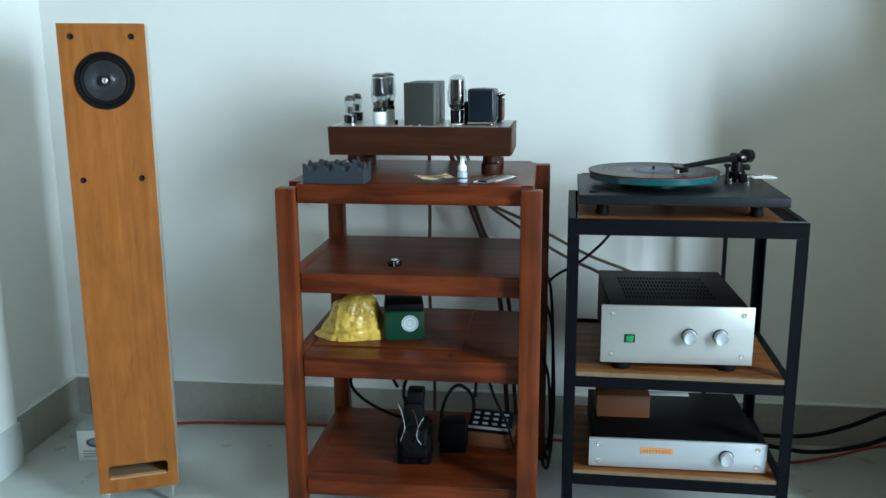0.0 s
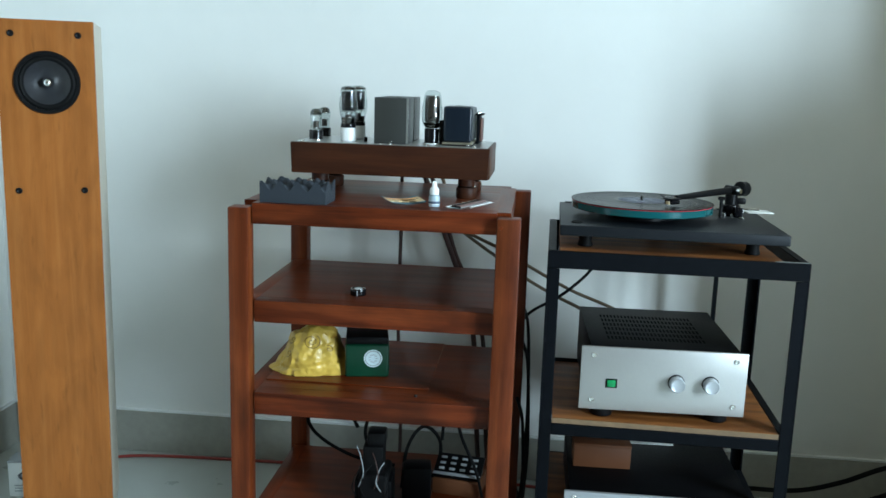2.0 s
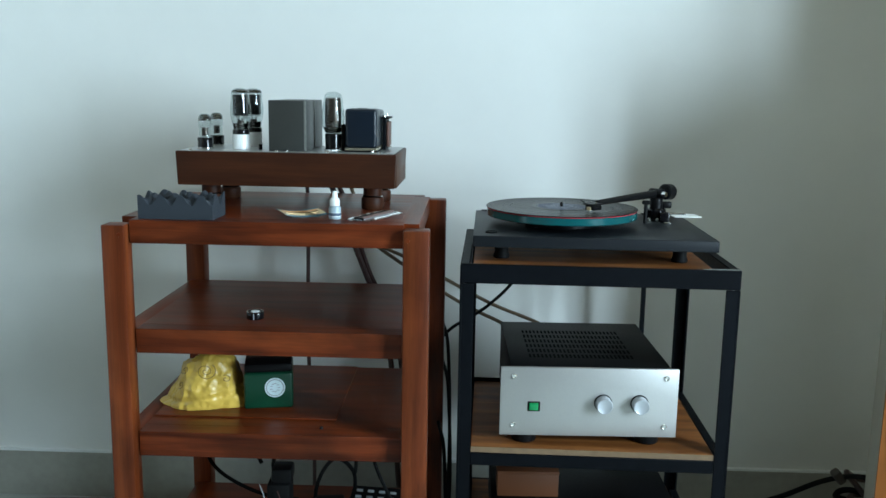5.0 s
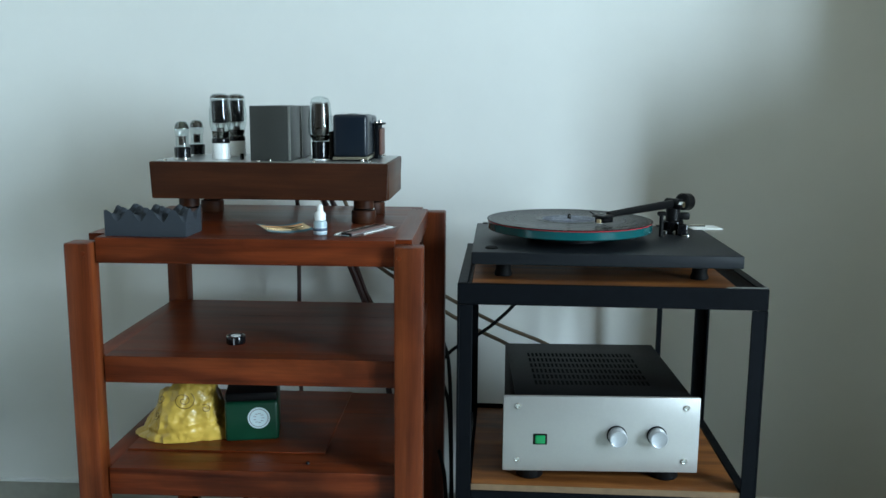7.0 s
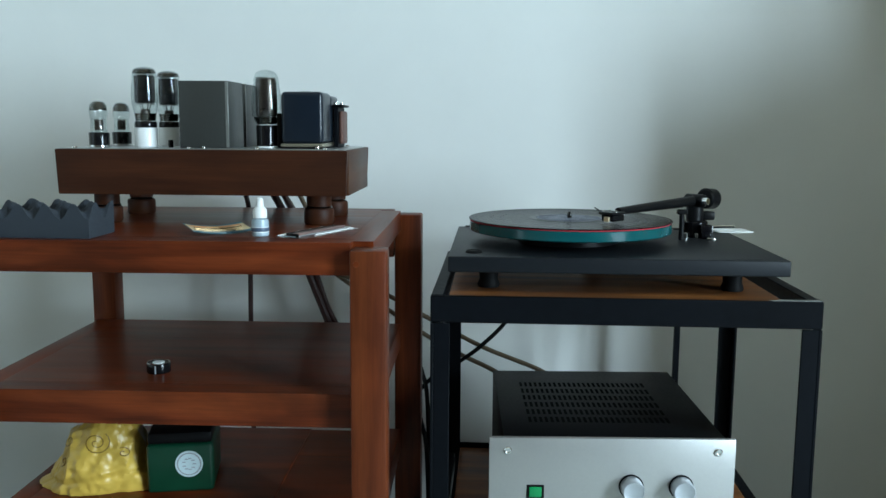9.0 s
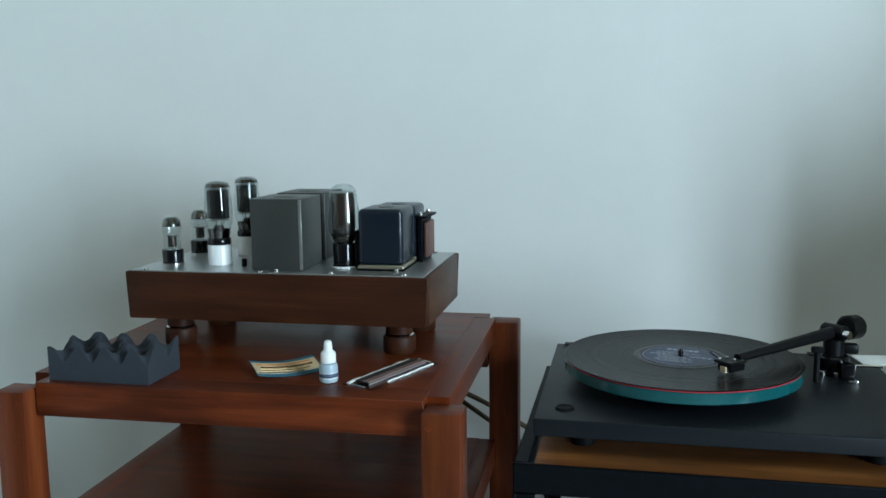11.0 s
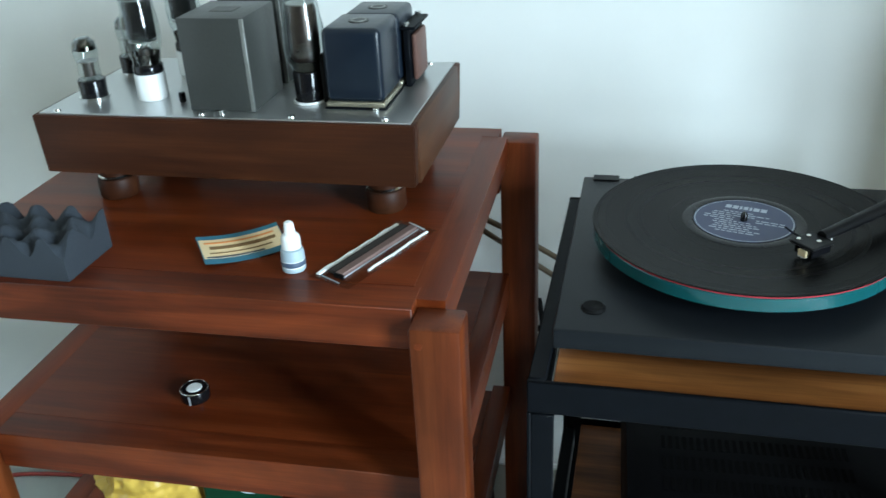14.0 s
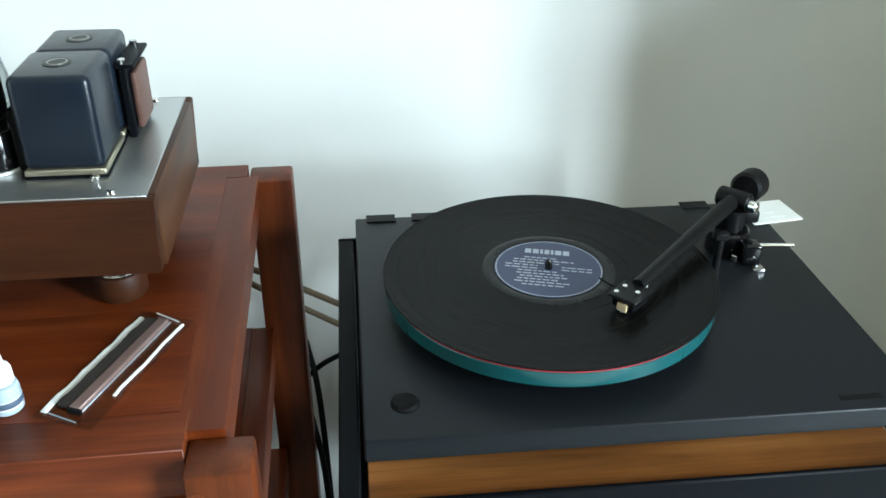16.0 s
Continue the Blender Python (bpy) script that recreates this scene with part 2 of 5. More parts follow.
M_BROWNBOX = material("brown_card", (0.135, 0.045, 0.015), 0.6, vary=0.1)
M_PAPER = material("white_paper", (0.78, 0.79, 0.77), 0.7, vary=0.04)
M_GREYPRINT = material("grey_print", (0.30, 0.32, 0.33), 0.7, vary=0.1)
M_DARKPRINT = material("dark_print", (0.06, 0.07, 0.08), 0.7, vary=0.1)
M_CREAM = material("cream_card", (0.68, 0.52, 0.31), 0.4, vary=0.08, scale=60, coat=0.3)
M_CYANCARD = material("teal_card_border", (0.03, 0.14, 0.20), 0.4, vary=0.1, coat=0.3)
M_COPPERFOIL = material("bronze_foil", (0.55, 0.36, 0.18), 0.25, metal=0.7, vary=0.1)
M_LABEL = material("blue_record_label", (0.017, 0.028, 0.076), 0.45, vary=0.15, scale=80)
M_SILVERINK = material("silver_ink", (0.33, 0.36, 0.42), 0.45, vary=0.1)
M_BOTTLE = material("frosted_bottle", (0.36, 0.45, 0.50), 0.3, vary=0.06)
M_BOTTLELBL = material("blue_bottle_print", (0.06, 0.09, 0.14), 0.5, vary=0.1)
M_WHITEPL = material("white_plastic", (0.80, 0.81, 0.80), 0.35, vary=0.02)
M_SLEEVE = thin_glass("clear_sleeve")
M_VELVET = material("brown_velvet", (0.020, 0.014, 0.012), 0.9, vary=0.2, scale=300)
M_REDCABLE = material("red_cable_sheath", (0.28, 0.035, 0.026), 0.45, vary=0.1)
M_TANCABLE = material("tan_cable", (0.12, 0.085, 0.052), 0.5, vary=0.15)
M_PLUG = material("dull_brown_plug", (0.06, 0.048, 0.04), 0.6, vary=0.2)
M_EDGE = material("raw_board_edge", (0.17, 0.105, 0.055), 0.7, vary=0.25, scale=60)
M_SKIRT_PALE = material("pale_skirting_tile", (0.48, 0.52, 0.52), 0.45, vary=0.08, scale=45)
M_MAROON = material("maroon_cable", (0.040, 0.015, 0.012), 0.45, vary=0.15)
M_BRUSHPINK = material("mauve_brush_back", (0.21, 0.135, 0.122), 0.32, metal=0.3, vary=0.1)
M_PORTDARK = material("port_lining", (0.24, 0.15, 0.08), 0.7, vary=0.15)
M_DEADWAX = material("smooth_vinyl", (0.0078, 0.0077, 0.0082), 0.26, vary=0.1, scale=90, spec=0.16)
M_MICA = material("clear_mica", (0.20, 0.19, 0.17), 0.3, vary=0.1)
M_PLATELBL = material("dull_grey_label", (0.028, 0.027, 0.024), 0.5, vary=0.15, scale=200)
M_CONE = material("poly_cone", (0.016, 0.017, 0.021), 0.38, vary=0.12, scale=80)


def vinyl():
    """Black record: fine grooves in rings, with glossier bands between the tracks."""
    m = bpy.data.materials.new("vinyl")
    m.use_nodes = True
    n, l = m.node_tree.nodes, m.node_tree.links
    b = n["Principled BSDF"]
    b.inputs["Specular IOR Level"].default_value = 0.06
    b.inputs["Base Color"].default_value = (0.0045, 0.0042, 0.0042, 1)
    co = n.new("ShaderNodeTexCoord")
    ln = n.new("ShaderNodeVectorMath")
    ln.operation = "LENGTH"
    l.new(co.outputs["Object"], ln.inputs[0])
    s = n.new("ShaderNodeMath")
    s.operation = "MULTIPLY"
    s.inputs[1].default_value = 5200.0
    sn = n.new("ShaderNodeMath")
    sn.operation = "SINE"
    l.new(ln.outputs["Value"], s.inputs[0])
    l.new(s.outputs[0], sn.inputs[0])
    bu = n.new("ShaderNodeBump")
    bu.inputs["Strength"].default_value = 0.05
    bu.inputs["Distance"].default_value = 0.0002
    l.new(sn.outputs[0], bu.inputs["Height"])
    l.new(bu.outputs[0], b.inputs["Normal"])
    no = n.new("ShaderNodeTexNoise")
    no.noise_dimensions = "1D"
    no.inputs["Scale"].default_value = 130.0
    l.new(ln.outputs["Value"], no.inputs["W"])
    mr = n.new("ShaderNodeMapRange")
    mr.inputs["To Min"].default_value, mr.inputs["To Max"].default_value = 0.23, 0.30
    l.new(no.outputs[0], mr.inputs[0])
    l.new(mr.outputs[0], b.inputs["Roughness"])
    return m


M_VINYL = vinyl()

# ---- mesh helpers ----


def finish(bm, name, mat, smooth):
    me = bpy.data.meshes.new(name)
    bmesh.ops.recalc_face_normals(bm, faces=bm.faces)
    for f in bm.faces:
        f.smooth = smooth
    bm.to_mesh(me)
    bm.free()
    me.materials.append(mat)
    if smooth:
        me.set_sharp_from_angle(angle=radians(38))
    return me


def part(name, bm, mat, parent, label="", smooth=True):
    ob = new(name, finish(bm, name, mat, smooth))
    ob.parent = parent
    if label:
        ob["label"] = label
    return ob


def thing(name, label, category, m=None, group=""):
    ob = tagged(new(name), label, category, group)
    ob.empty_display_size = 0.05
    if m is not None:
        ob.matrix_world = m
    return ob


def solo(name, bm, mat, label, category, m=None, group="", kind="", smooth=True):
    ob = tagged(new(name, finish(bm, name, mat, smooth)), label, category, group, kind)
    if m is not None:
        ob.matrix_world = m
    return ob


def box(x0, x1, y0, y1, z0, z1, bevel=0.0, seg=2, bm=None):
    b = bmesh.new()
    v = bmesh.ops.create_cube(b, size=1.0)["verts"]
    bmesh.ops.transform(b, matrix=Matrix.Translation(((x0 + x1) / 2, (y0 + y1) / 2, (z0 + z1) / 2)) @ Matrix.Diagonal((x1 - x0, y1 - y0, z1 - z0, 1)), verts=v)
    if bevel:
        bmesh.ops.bevel(b, geom=b.edges[:], offset=bevel, segments=seg, affect="EDGES", profile=0.5)
    return merge(bm, b)


def merge(bm, b):
    if bm is None:
        return b
    me = bpy.data.meshes.new("tmp")
    b.to_mesh(me)
    b.free()
    bm.from_mesh(me)
    bpy.data.meshes.remove(me)
    return bm


def lathe(profile, n=32, m=None, bm=None):
    """Turns (radius, height) pairs about z; radius 0 closes an end."""
    b = bmesh.new()
    rings = []
    for r, z in profile:
        if r <= 1e-7:
            rings.append([b.verts.new((0, 0, z))])
        else:
            rings.append([b.verts.new((r * math.cos(2 * math.pi * i / n), r * math.sin(2 * math.pi * i / n), z)) for i in range(n)])
    for a, c in zip(rings, rings[1:]):
        for i in range(n):
            j = (i + 1) % n
            if len(a) == 1 and len(c) == 1:
                continue
            if len(a) == 1:
                b.faces.new((a[0], c[i], c[j]))
            elif len(c) == 1:
                b.faces.new((a[i], a[j], c[0]))
            else:
                b.faces.new((a[i], a[j], c[j], c[i]))
    if m is not None:
        bmesh.ops.transform(b, matrix=m, verts=b.verts)
    return merge(bm, b)


def cyl(x, y, z0, z1, r, n=24, bev=0.0, bm=None):
    p = [(0, z0), (r - bev, z0), (r, z0 + bev), (r, z1 - bev), (r - bev, z1), (0, z1)] if bev else [(0, z0), (r, z0), (r, z1), (0, z1)]
    return lathe(p, n, Matrix.Translation((x, y, 0)), bm)


def rod(a, c, r, n=12, bev=0.0, bm=None):
    """A cylinder between two points."""
    a, c = Vector(a), Vector(c)
    d = c - a
    m = Matrix.Translation(a) @ d.to_track_quat("Z", "Y").to_matrix().to_4x4()
    h = d.length
    p = [(0, 0), (r - bev, 0), (r, bev), (r, h - bev), (r - bev, h), (0, h)] if bev else [(0, 0), (r, 0), (r, h), (0, h)]
    return lathe(p, n, m, bm)


def sweep(points, r, n=8, steps=8, bm=None):
    """A round cable through points, on a smooth curve."""
    pts = [Vector(p) for p in points]
    ext = [2 * pts[0] - pts[1]] + pts + [2 * pts[-1] - pts[-2]]
    path = []
    for i in range(1, len(ext) - 2):
        p0, p1, p2, p3 = ext[i - 1:i + 3]
        for s in range(steps):
            t = s / steps
            path.append(0.5 * (2 * p1 + (p2 - p0) * t + (2 * p0 - 5 * p1 + 4 * p2 - p3) * t * t + (3 * p1 - p0 - 3 * p2 + p3) * t ** 3))
    path.append(pts[-1])
    b = bmesh.new()
    rings, up = [], Vector((0.13, 0.21, 1)).normalized()
    for i, p in enumerate(path):
        d = (path[min(i + 1, len(path) - 1)] - path[max(i - 1, 0)]).normalized()
        side = d.cross(up)
        if side.length < 1e-3:
            side = d.cross(Vector((1, 0, 0)))
        side.normalize()
        up = side.cross(d).normalized()
        rings.append([b.verts.new(p + r * (math.cos(2 * math.pi * k / n) * side + math.sin(2 * math.pi * k / n) * up)) for k in range(n)])
    for a, c in zip(rings, rings[1:]):
        for k in range(n):
            b.faces.new((a[k], a[(k + 1) % n], c[(k + 1) % n], c[k]))
    b.faces.new(rings[0])
    b.faces.new(list(reversed(rings[-1])))
    return merge(bm, b)


def cable(name, points, r, mat, label, category="cable", n=8):
    return solo(name, sweep(points, r, n), mat, label, category)


# ---- room ----
XL, XR, YB, YF, ZC = -1.215, WX, 0.64, -5.6, 2.75
FZ = -0.018                      # level of the floor


def setting(name, bm, mat, label):
    return solo(name, bm, mat, label, "structure", kind="structure", smooth=False)


setting("floor", box(XL - 0.6, XR + 0.3, YF - 0.2, YB + 0.15, FZ - 0.12, FZ), M_FLOOR, "pale grey-green polished floor of the room")
setting("ceiling", box(XL - 0.6, XR + 0.3, YF - 0.2, YB + 0.15, ZC, ZC + 0.12), M_CEIL, "unseen ceiling, toned warm for the light it bounces")
setting("wall_north", box(XL - 0.6, XR + 0.3, YB, YB + 0.15, FZ, ZC), M_WALL, "white painted wall behind the hi-fi")
setting("wall_west", box(XL - 0.15, XL, 0.262, YB, FZ, ZC), M_WALL, "white painted side wall by the corner")
setting("wall_west_pier", box(XL - 0.15, XL + 0.03, -1.0, 0.262, FZ, ZC, 0.004), M_PAINT, "bluish-white painted pier next to the side wall")
# Unseen stretch split off the white pier and darkened to cut its bounce.
setting("wall_west_dim", box(XL - 0.15, XL + 0.028, YF, -1.0, FZ, ZC), M_ROOM, "unseen side wall, toned dark to limit bounced light")
setting("wall_south", box(XL - 0.6, XR + 0.3, YF - 0.15, YF, FZ, ZC), M_ROOM, "unseen wall opposite the hi-fi, toned dark to limit bounced light")
b = box(XR, XR + 0.2, YF, WY0, FZ, ZC)
box(XR, XR + 0.2, WY1, YB, FZ, ZC, bm=b)
box(XR, XR + 0.2, WY0, WY1, FZ, WZ0, bm=b)
box(XR, XR + 0.2, WY0, WY1, WZ1, ZC, bm=b)
setting("wall_east", b, M_ROOM, "unseen wall with the window, toned dark to limit bounced light")
# Unseen pier, added to block the window light from the wall's right side.
setting("shade_pier", box(1.71, XR, -0.3, YB, FZ, ZC), M_WARMBOUNCE, "unseen cream pier added to shade the wall and bounce warm light")
w = tagged(new("window_1"), "white framed two-light window that lets in daylight", "window", kind="structure")
b = box(XR + 0.12, XR + 0.16, WY0, WY0 + 0.05, WZ0, WZ1)
box(XR + 0.12, XR + 0.16, WY1 - 0.05, WY1, WZ0, WZ1, bm=b)
box(XR + 0.12, XR + 0.16, WY0 + 0.05, WY1 - 0.05, WZ0, WZ0 + 0.05, bm=b)
box(XR + 0.12, XR + 0.16, WY0 + 0.05, WY1 - 0.05, WZ1 - 0.05, WZ1, bm=b)
part("window_frame", b, M_PAINT, w, smooth=False)
part("mullion", box(XR + 0.12, XR + 0.16, (WY0 + WY1) / 2 - 0.035, (WY0 + WY1) / 2 + 0.035, WZ0 + 0.05, WZ1 - 0.05, 0.003, 1), M_PAINT, w, "upright bar between the two casements", smooth=False)

for name, bx in (("baseboard_north", (XL + 0.011, XR, YB - 0.011, YB, FZ, 0.112)), ("baseboard_west", (XL, XL + 0.011, 0.262, YB, FZ, 0.112))):
    s = setting(name, box(*bx, 0.002, 1), M_SKIRT, "olive-grey tiled skirting with a pale top line")
    x0, x1, y0, y1, z0, z1 = bx
    part("trim", box(x0, x1, y0 - (0.001 if "north" in name else 0), y1 + (0.001 if "west" in name else 0), z1, z1 + 0.005), M_PAINT, s, "thin pale grout line", smooth=False)
setting("baseboard_pier", box(XL + 0.03, XL + 0.040, -1.0, 0.2615, FZ, 0.112, 0.002, 1), M_SKIRT_PALE, "pale grey tiled skirting of the pier")

# ---- teak rack ----
rack = thing("wooden_rack", "reddish teak open rack with four thick shelves", "rack", pose(0, 0, 0))
POSTS = {"fl": (-0.291, -0.248, -0.038, 0.004), "fr": (0.268, 0.317, -0.038, 0.004), "bl": (-0.290, -0.246, 0.442, 0.484), "br": (0.284, 0.334, 0.442, 0.486)}
for x0, x1, y0, y1 in POSTS.values():
    part("post", box(x0, x1, y0, y1, FZ, 0.85, 0.0035), M_TEAK_Z, rack)


def shelf(z, x0, x1, y0, y1, th=0.044):
    s = part("shelf", box(x0 + 0.012, x1 - 0.012, y0 + 0.045, y1 - 0.002, z - th, z - 0.004), M_TEAK_X, rack)
    n = 3
    w = (y1 - y0 - 0.04) / n
    part("front_lip", box(x0, x1, y0, y0 + 0.03995, z - th, z, 0.0006, 1), M_TEAK_LIP, s, "thick front edge board")
    for i in range(n):
        part("plank", box(x0, x1, y0 + 0.04 + i * w, y0 + 0.04 + (i + 1) * w - 0.0001, z - 0.02, z - (i % 2) * 0.0001), M_TEAK_X, s, smooth=False)
    return s


top = part("shelf", box(-0.2335, 0.2555, 0.029, 0.470, 0.814, 0.820), M_TEAK_X, rack)
part("front_lip", box(-0.2455, 0.2675, -0.016, 0.0273, 0.813, 0.8575, 0.0008, 1), M_TEAK_LIP, top, "thick front edge board")
for y0, y1 in ((0.02735, 0.168), (0.16805, 0.308), (0.30805, 0.4415)):
    part("plank", box(-0.275, 0.2600, y0, y1, 0.8202, 0.8575), M_TEAK_X, top, smooth=False)
part("side_strip", box(0.26003, 0.2955, 0.00435, 0.4415, 0.8202, 0.8570), M_TEAK_Y, top, "edge strip along the side", smooth=False)
part("plank", box(-0.2455, 0.2825, 0.44155, 0.474, 0.8202, 0.8575), M_TEAK_X, top, smooth=False)
part("back_rail", box(-0.2455, 0.2825, 0.4425, 0.471, 0.770, 0.8135, 0.003), M_TEAK_X, rack)
shelf(0.645, -0.2455, 0.2675, -0.006, 0.4415, 0.048)
shelf(0.440, -0.2455, 0.2675, -0.012, 0.425, 0.050)
shelf(0.124, -0.2455, 0.2675, -0.020, 0.4415, 0.038)
for z in (0.645, 0.440, 0.124):
    part("side_rail", box(0.2677, 0.295, 0.0045, 0.4415, z - 0.044, z - 0.0004, 0.0008), M_TEAK_Y, rack)
    part("side_rail", box(-0.28, -0.2457, 0.0045, 0.4415, z - 0.044, z - 0.0006, 0.0008), M_TEAK_Y, rack)

for x in (0.2770, -0.2570):
    part("dowel_plug", lathe([(0, 0.0), (0.0042, 0.0), (0.0040, 0.0006), (0, 0.0007)], 16, Matrix.Translation((x, -0.0378, 0.832)) @ Matrix.Rotation(radians(90), 4, "X")), M_TEAK_Y, rack, "pale round dowel end")

# ---- black steel stand ----
stand = thing("steel_stand", "dark painted steel frame stand with wooden shelf boards", "stand", pose(0.374, -0.017, 0, 0, 0, -1.3))
SW, SD, LG = 0.516, 0.425, 0.026
for x0, y0 in ((0, 0), (SW - LG, 0), (0, SD - LG), (SW - LG, SD - LG)):
    sx = 0 if x0 == 0 else LG - 0.004
    sy = 0 if y0 == 0 else LG - 0.004
    b = box(x0 + sx, x0 + sx + 0.004, y0, y0 + LG, FZ, 0.7505, 0.0008, 1)
    box(x0 + (0.0042 if x0 == 0 else 0), x0 + LG - (0 if x0 == 0 else 0.0042), y0 + sy, y0 + sy + 0.004, FZ, 0.7505, 0.0008, 1, b)
    part("leg", b, M_STEEL, stand, "angle-iron leg")
for z0, z1 in ((0.751, 0.788), (0.3915, 0.4175), (0.146, 0.174)):
    g = LG if z0 < 0.7 else 0
    lip = LG if g else 0.006
    part("front_rail", box(g, SW - g, 0.0005, lip, z0, z1, 0.0015, 1), M_STEEL, stand)
    part("back_rail", box(g, SW - g, SD - lip, SD - 0.0005, z0, z1, 0.0015, 1), M_STEEL, stand)
    part("side_rail", box(0.0005, LG - 0.008, lip + 0.0005, SD - lip - 0.0005, z0, z1, 0.0015, 1), M_STEEL, stand)
    part("side_rail", box(SW - LG + 0.008, SW - 0.0005, lip + 0.0005, SD - lip - 0.0005, z0, z1, 0.0015, 1), M_STEEL, stand)
part("shelf_board", box(0.024, SW - 0.046, 0.0065, SD - 0.03, 0.764, 0.785, 0.001, 1), M_PLY, stand, "oak-veneered top board")
part("edge_band", box(LG + 0.001, SW - LG - 0.001, 0.002, 0.0039, 0.4180, 0.4288), M_EDGE, part("shelf_board", box(LG + 0.001, SW - LG - 0.001, 0.004, SD - 0.03, 0.4180, 0.4290, 0.001, 1), M_PLY, stand, "oak-veneered board"), "raw pale board edge", smooth=False)
part("edge_band", box(LG + 0.001, SW - LG - 0.001, 0.002, 0.0039, 0.1745, 0.1838), M_EDGE, part("shelf_board", box(LG + 0.001, SW - LG - 0.001, 0.004, SD - 0.03, 0.1745, 0.1840, 0.001, 1), M_PLY, stand, "oak-veneered board"), "raw pale board edge", smooth=False)
part("back_stop", box(LG, SW - LG, SD - 0.0285, SD - 0.0265, 0.4181, 0.438), M_STEEL, stand, "upright flange behind the board", smooth=False)
part("brace", box(0.408, 0.418, SD - 0.02, SD - 0.01, 0.4300, 0.7508, 0.001, 1), M_STEEL, stand, "thin upright bar at the back")
b = box(SW - 0.070, SW - 0.001, 0.001, 0.004, 0.7883, 0.7892)
box(SW - 0.058, SW - 0.004, 0.007, 0.0085, 0.7883, 0.789, bm=b)
box(SW - 0.004, SW - 0.0015, 0.004, 0.022, 0.7883, 0.789, bm=b)
part("scuff", b, M_BARE, stand, "bare metal where the paint is scraped", smooth=False)

# ---- turntable ----
TT = pose(0.3965, -0.003, 0.785, 0, 0, -1.2)
tt = thing("turntable", "charcoal turntable with green glass platter and black arm", "turntable", TT)
PW, PD, PZ0, PZ1 = 0.454, 0.361, 0.0325, 0.0540
part("plinth", box(0, PW, 0, PD, PZ0, PZ1, 0.0022, 3), M_PLINTH, tt)
for x, y in ((0.055, 0.078), (PW - 0.055, 0.078), (PW / 2, PD - 0.05)):
    part("foot", lathe([(0, 0), (0.015, 0), (0.016, 0.004), (0.013, 0.012), (0.015, PZ0 + 0.001), (0, PZ0 + 0.001)], 24, Matrix.Translation((x, y, 0))), M_RUBBER, tt)
inv = TT.inverted()
c = inv @ Vector((0.5767, 0.1717, 0.86))
CX, CY = c.x, c.y
part("sub_platter", cyl(CX, CY, PZ1 - 0.001, 0.071, 0.075, 40, 0.001), M_BLACK, tt)
part("platter", cyl(CX, CY, 0.0715, 0.0862, 0.152, 96, 0.0012), M_TURQ, tt, "green glass platter")
part("mat", cyl(CX, CY, 0.0864, 0.0878, 0.1518, 96), M_FELT, tt, "red felt mat")
part("power_switch", lathe([(0, PZ1 - 0.001), (0.0118, PZ1 - 0.001), (0.0118, PZ1 + 0.001), (0.0098, PZ1 + 0.003), (0.0084, PZ1 + 0.0020), (0, PZ1 + 0.0022)], 28, Matrix.Translation((0.034, 0.042, 0))), M_RUBBER, tt)
for x in (0.012, 0.062, PW - 0.085):
    part("hinge_pad", box(x, x + 0.032, PD - 0.012, PD + 0.004, PZ1, PZ1 + 0.0016, 0.0005, 1), M_BLACK, tt)
part("nameplate", box(PW - 0.07, PW - 0.035, 0.012, 0.018, PZ1 - 0.0005, PZ1 + 0.0004), M_BLACK, tt, "small dark maker's badge", smooth=False)

# the arm, aimed from its bearing to the cartridge
P = Vector((CX + 0.206, CY + 0.079, 0.0))
HS = inv @ Vector((0.6310, 0.1005, 0.86))
d = Vector((HS.x - P.x, HS.y - P.y, 0)).normalized()
sd = Vector((-d.y, d.x, 0))
ZA = 0.1120


def on_arm(along, side=0.0, z=ZA):
    return Vector((P.x, P.y, 0)) + d * along + sd * side + Vector((0, 0, z))


arm = part("arm_base", cyl(P.x, P.y, PZ1 - 0.001, 0.080, 0.021, 32, 0.002), M_GLOSSBLACK, tt, "gloss black arm base")
b = cyl(P.x, P.y, 0.080, 0.103, 0.0135, 24, 0.001)
rod(on_arm(0, -0.017), on_arm(0, 0.017), 0.0105, 20, 0.002, b)
part("bearing_housing", b, M_BLACK, arm)
L = (HS - Vector((P.x, P.y, HS.z))).length
part("arm_tube", lathe([(0, 0), (0.0082, 0), (0.0078, 0.05), (0.0056, L - 0.02), (0.0056, L - 0.012), (0, L - 0.012)], 20,
     Matrix.Translation(on_arm(0.0)) @ (on_arm(L, 0, ZA - 0.006) - on_arm(0)).to_track_quat("Z", "Y").to_matrix().to_4x4()), M_BLACK, arm, "satin black tapered arm tube")
b = rod(on_arm(-0.010), on_arm(-0.045), 0.005, 14)
part("rear_stub", b, M_CHROME, arm)
part("counterweight", rod(on_arm(-0.026, 0, ZA + 0.002), on_arm(-0.052, 0, ZA), 0.0168, 36, 0.003), M_BLACK, arm, "black round counterweight")
part("bias_knob", rod(on_arm(0.004, 0.017), on_arm(0.004, 0.026), 0.006, 16, 0.001), M_CHROME, arm)
b = box(-0.034, -0.004, -0.0135, 0.0135, 0, 0.0035, 0.001, 1)
shell = part("headshell", b, M_BLACK, arm)
HSM = Matrix.Translation(on_arm(L - 0.002, 0, ZA - 0.009)) @ Matrix.Rotation(math.atan2(d.y, d.x) + radians(-2), 4, "Z") @ Matrix.Translation((0.022, 0, 0))
shell.matrix_basis = HSM
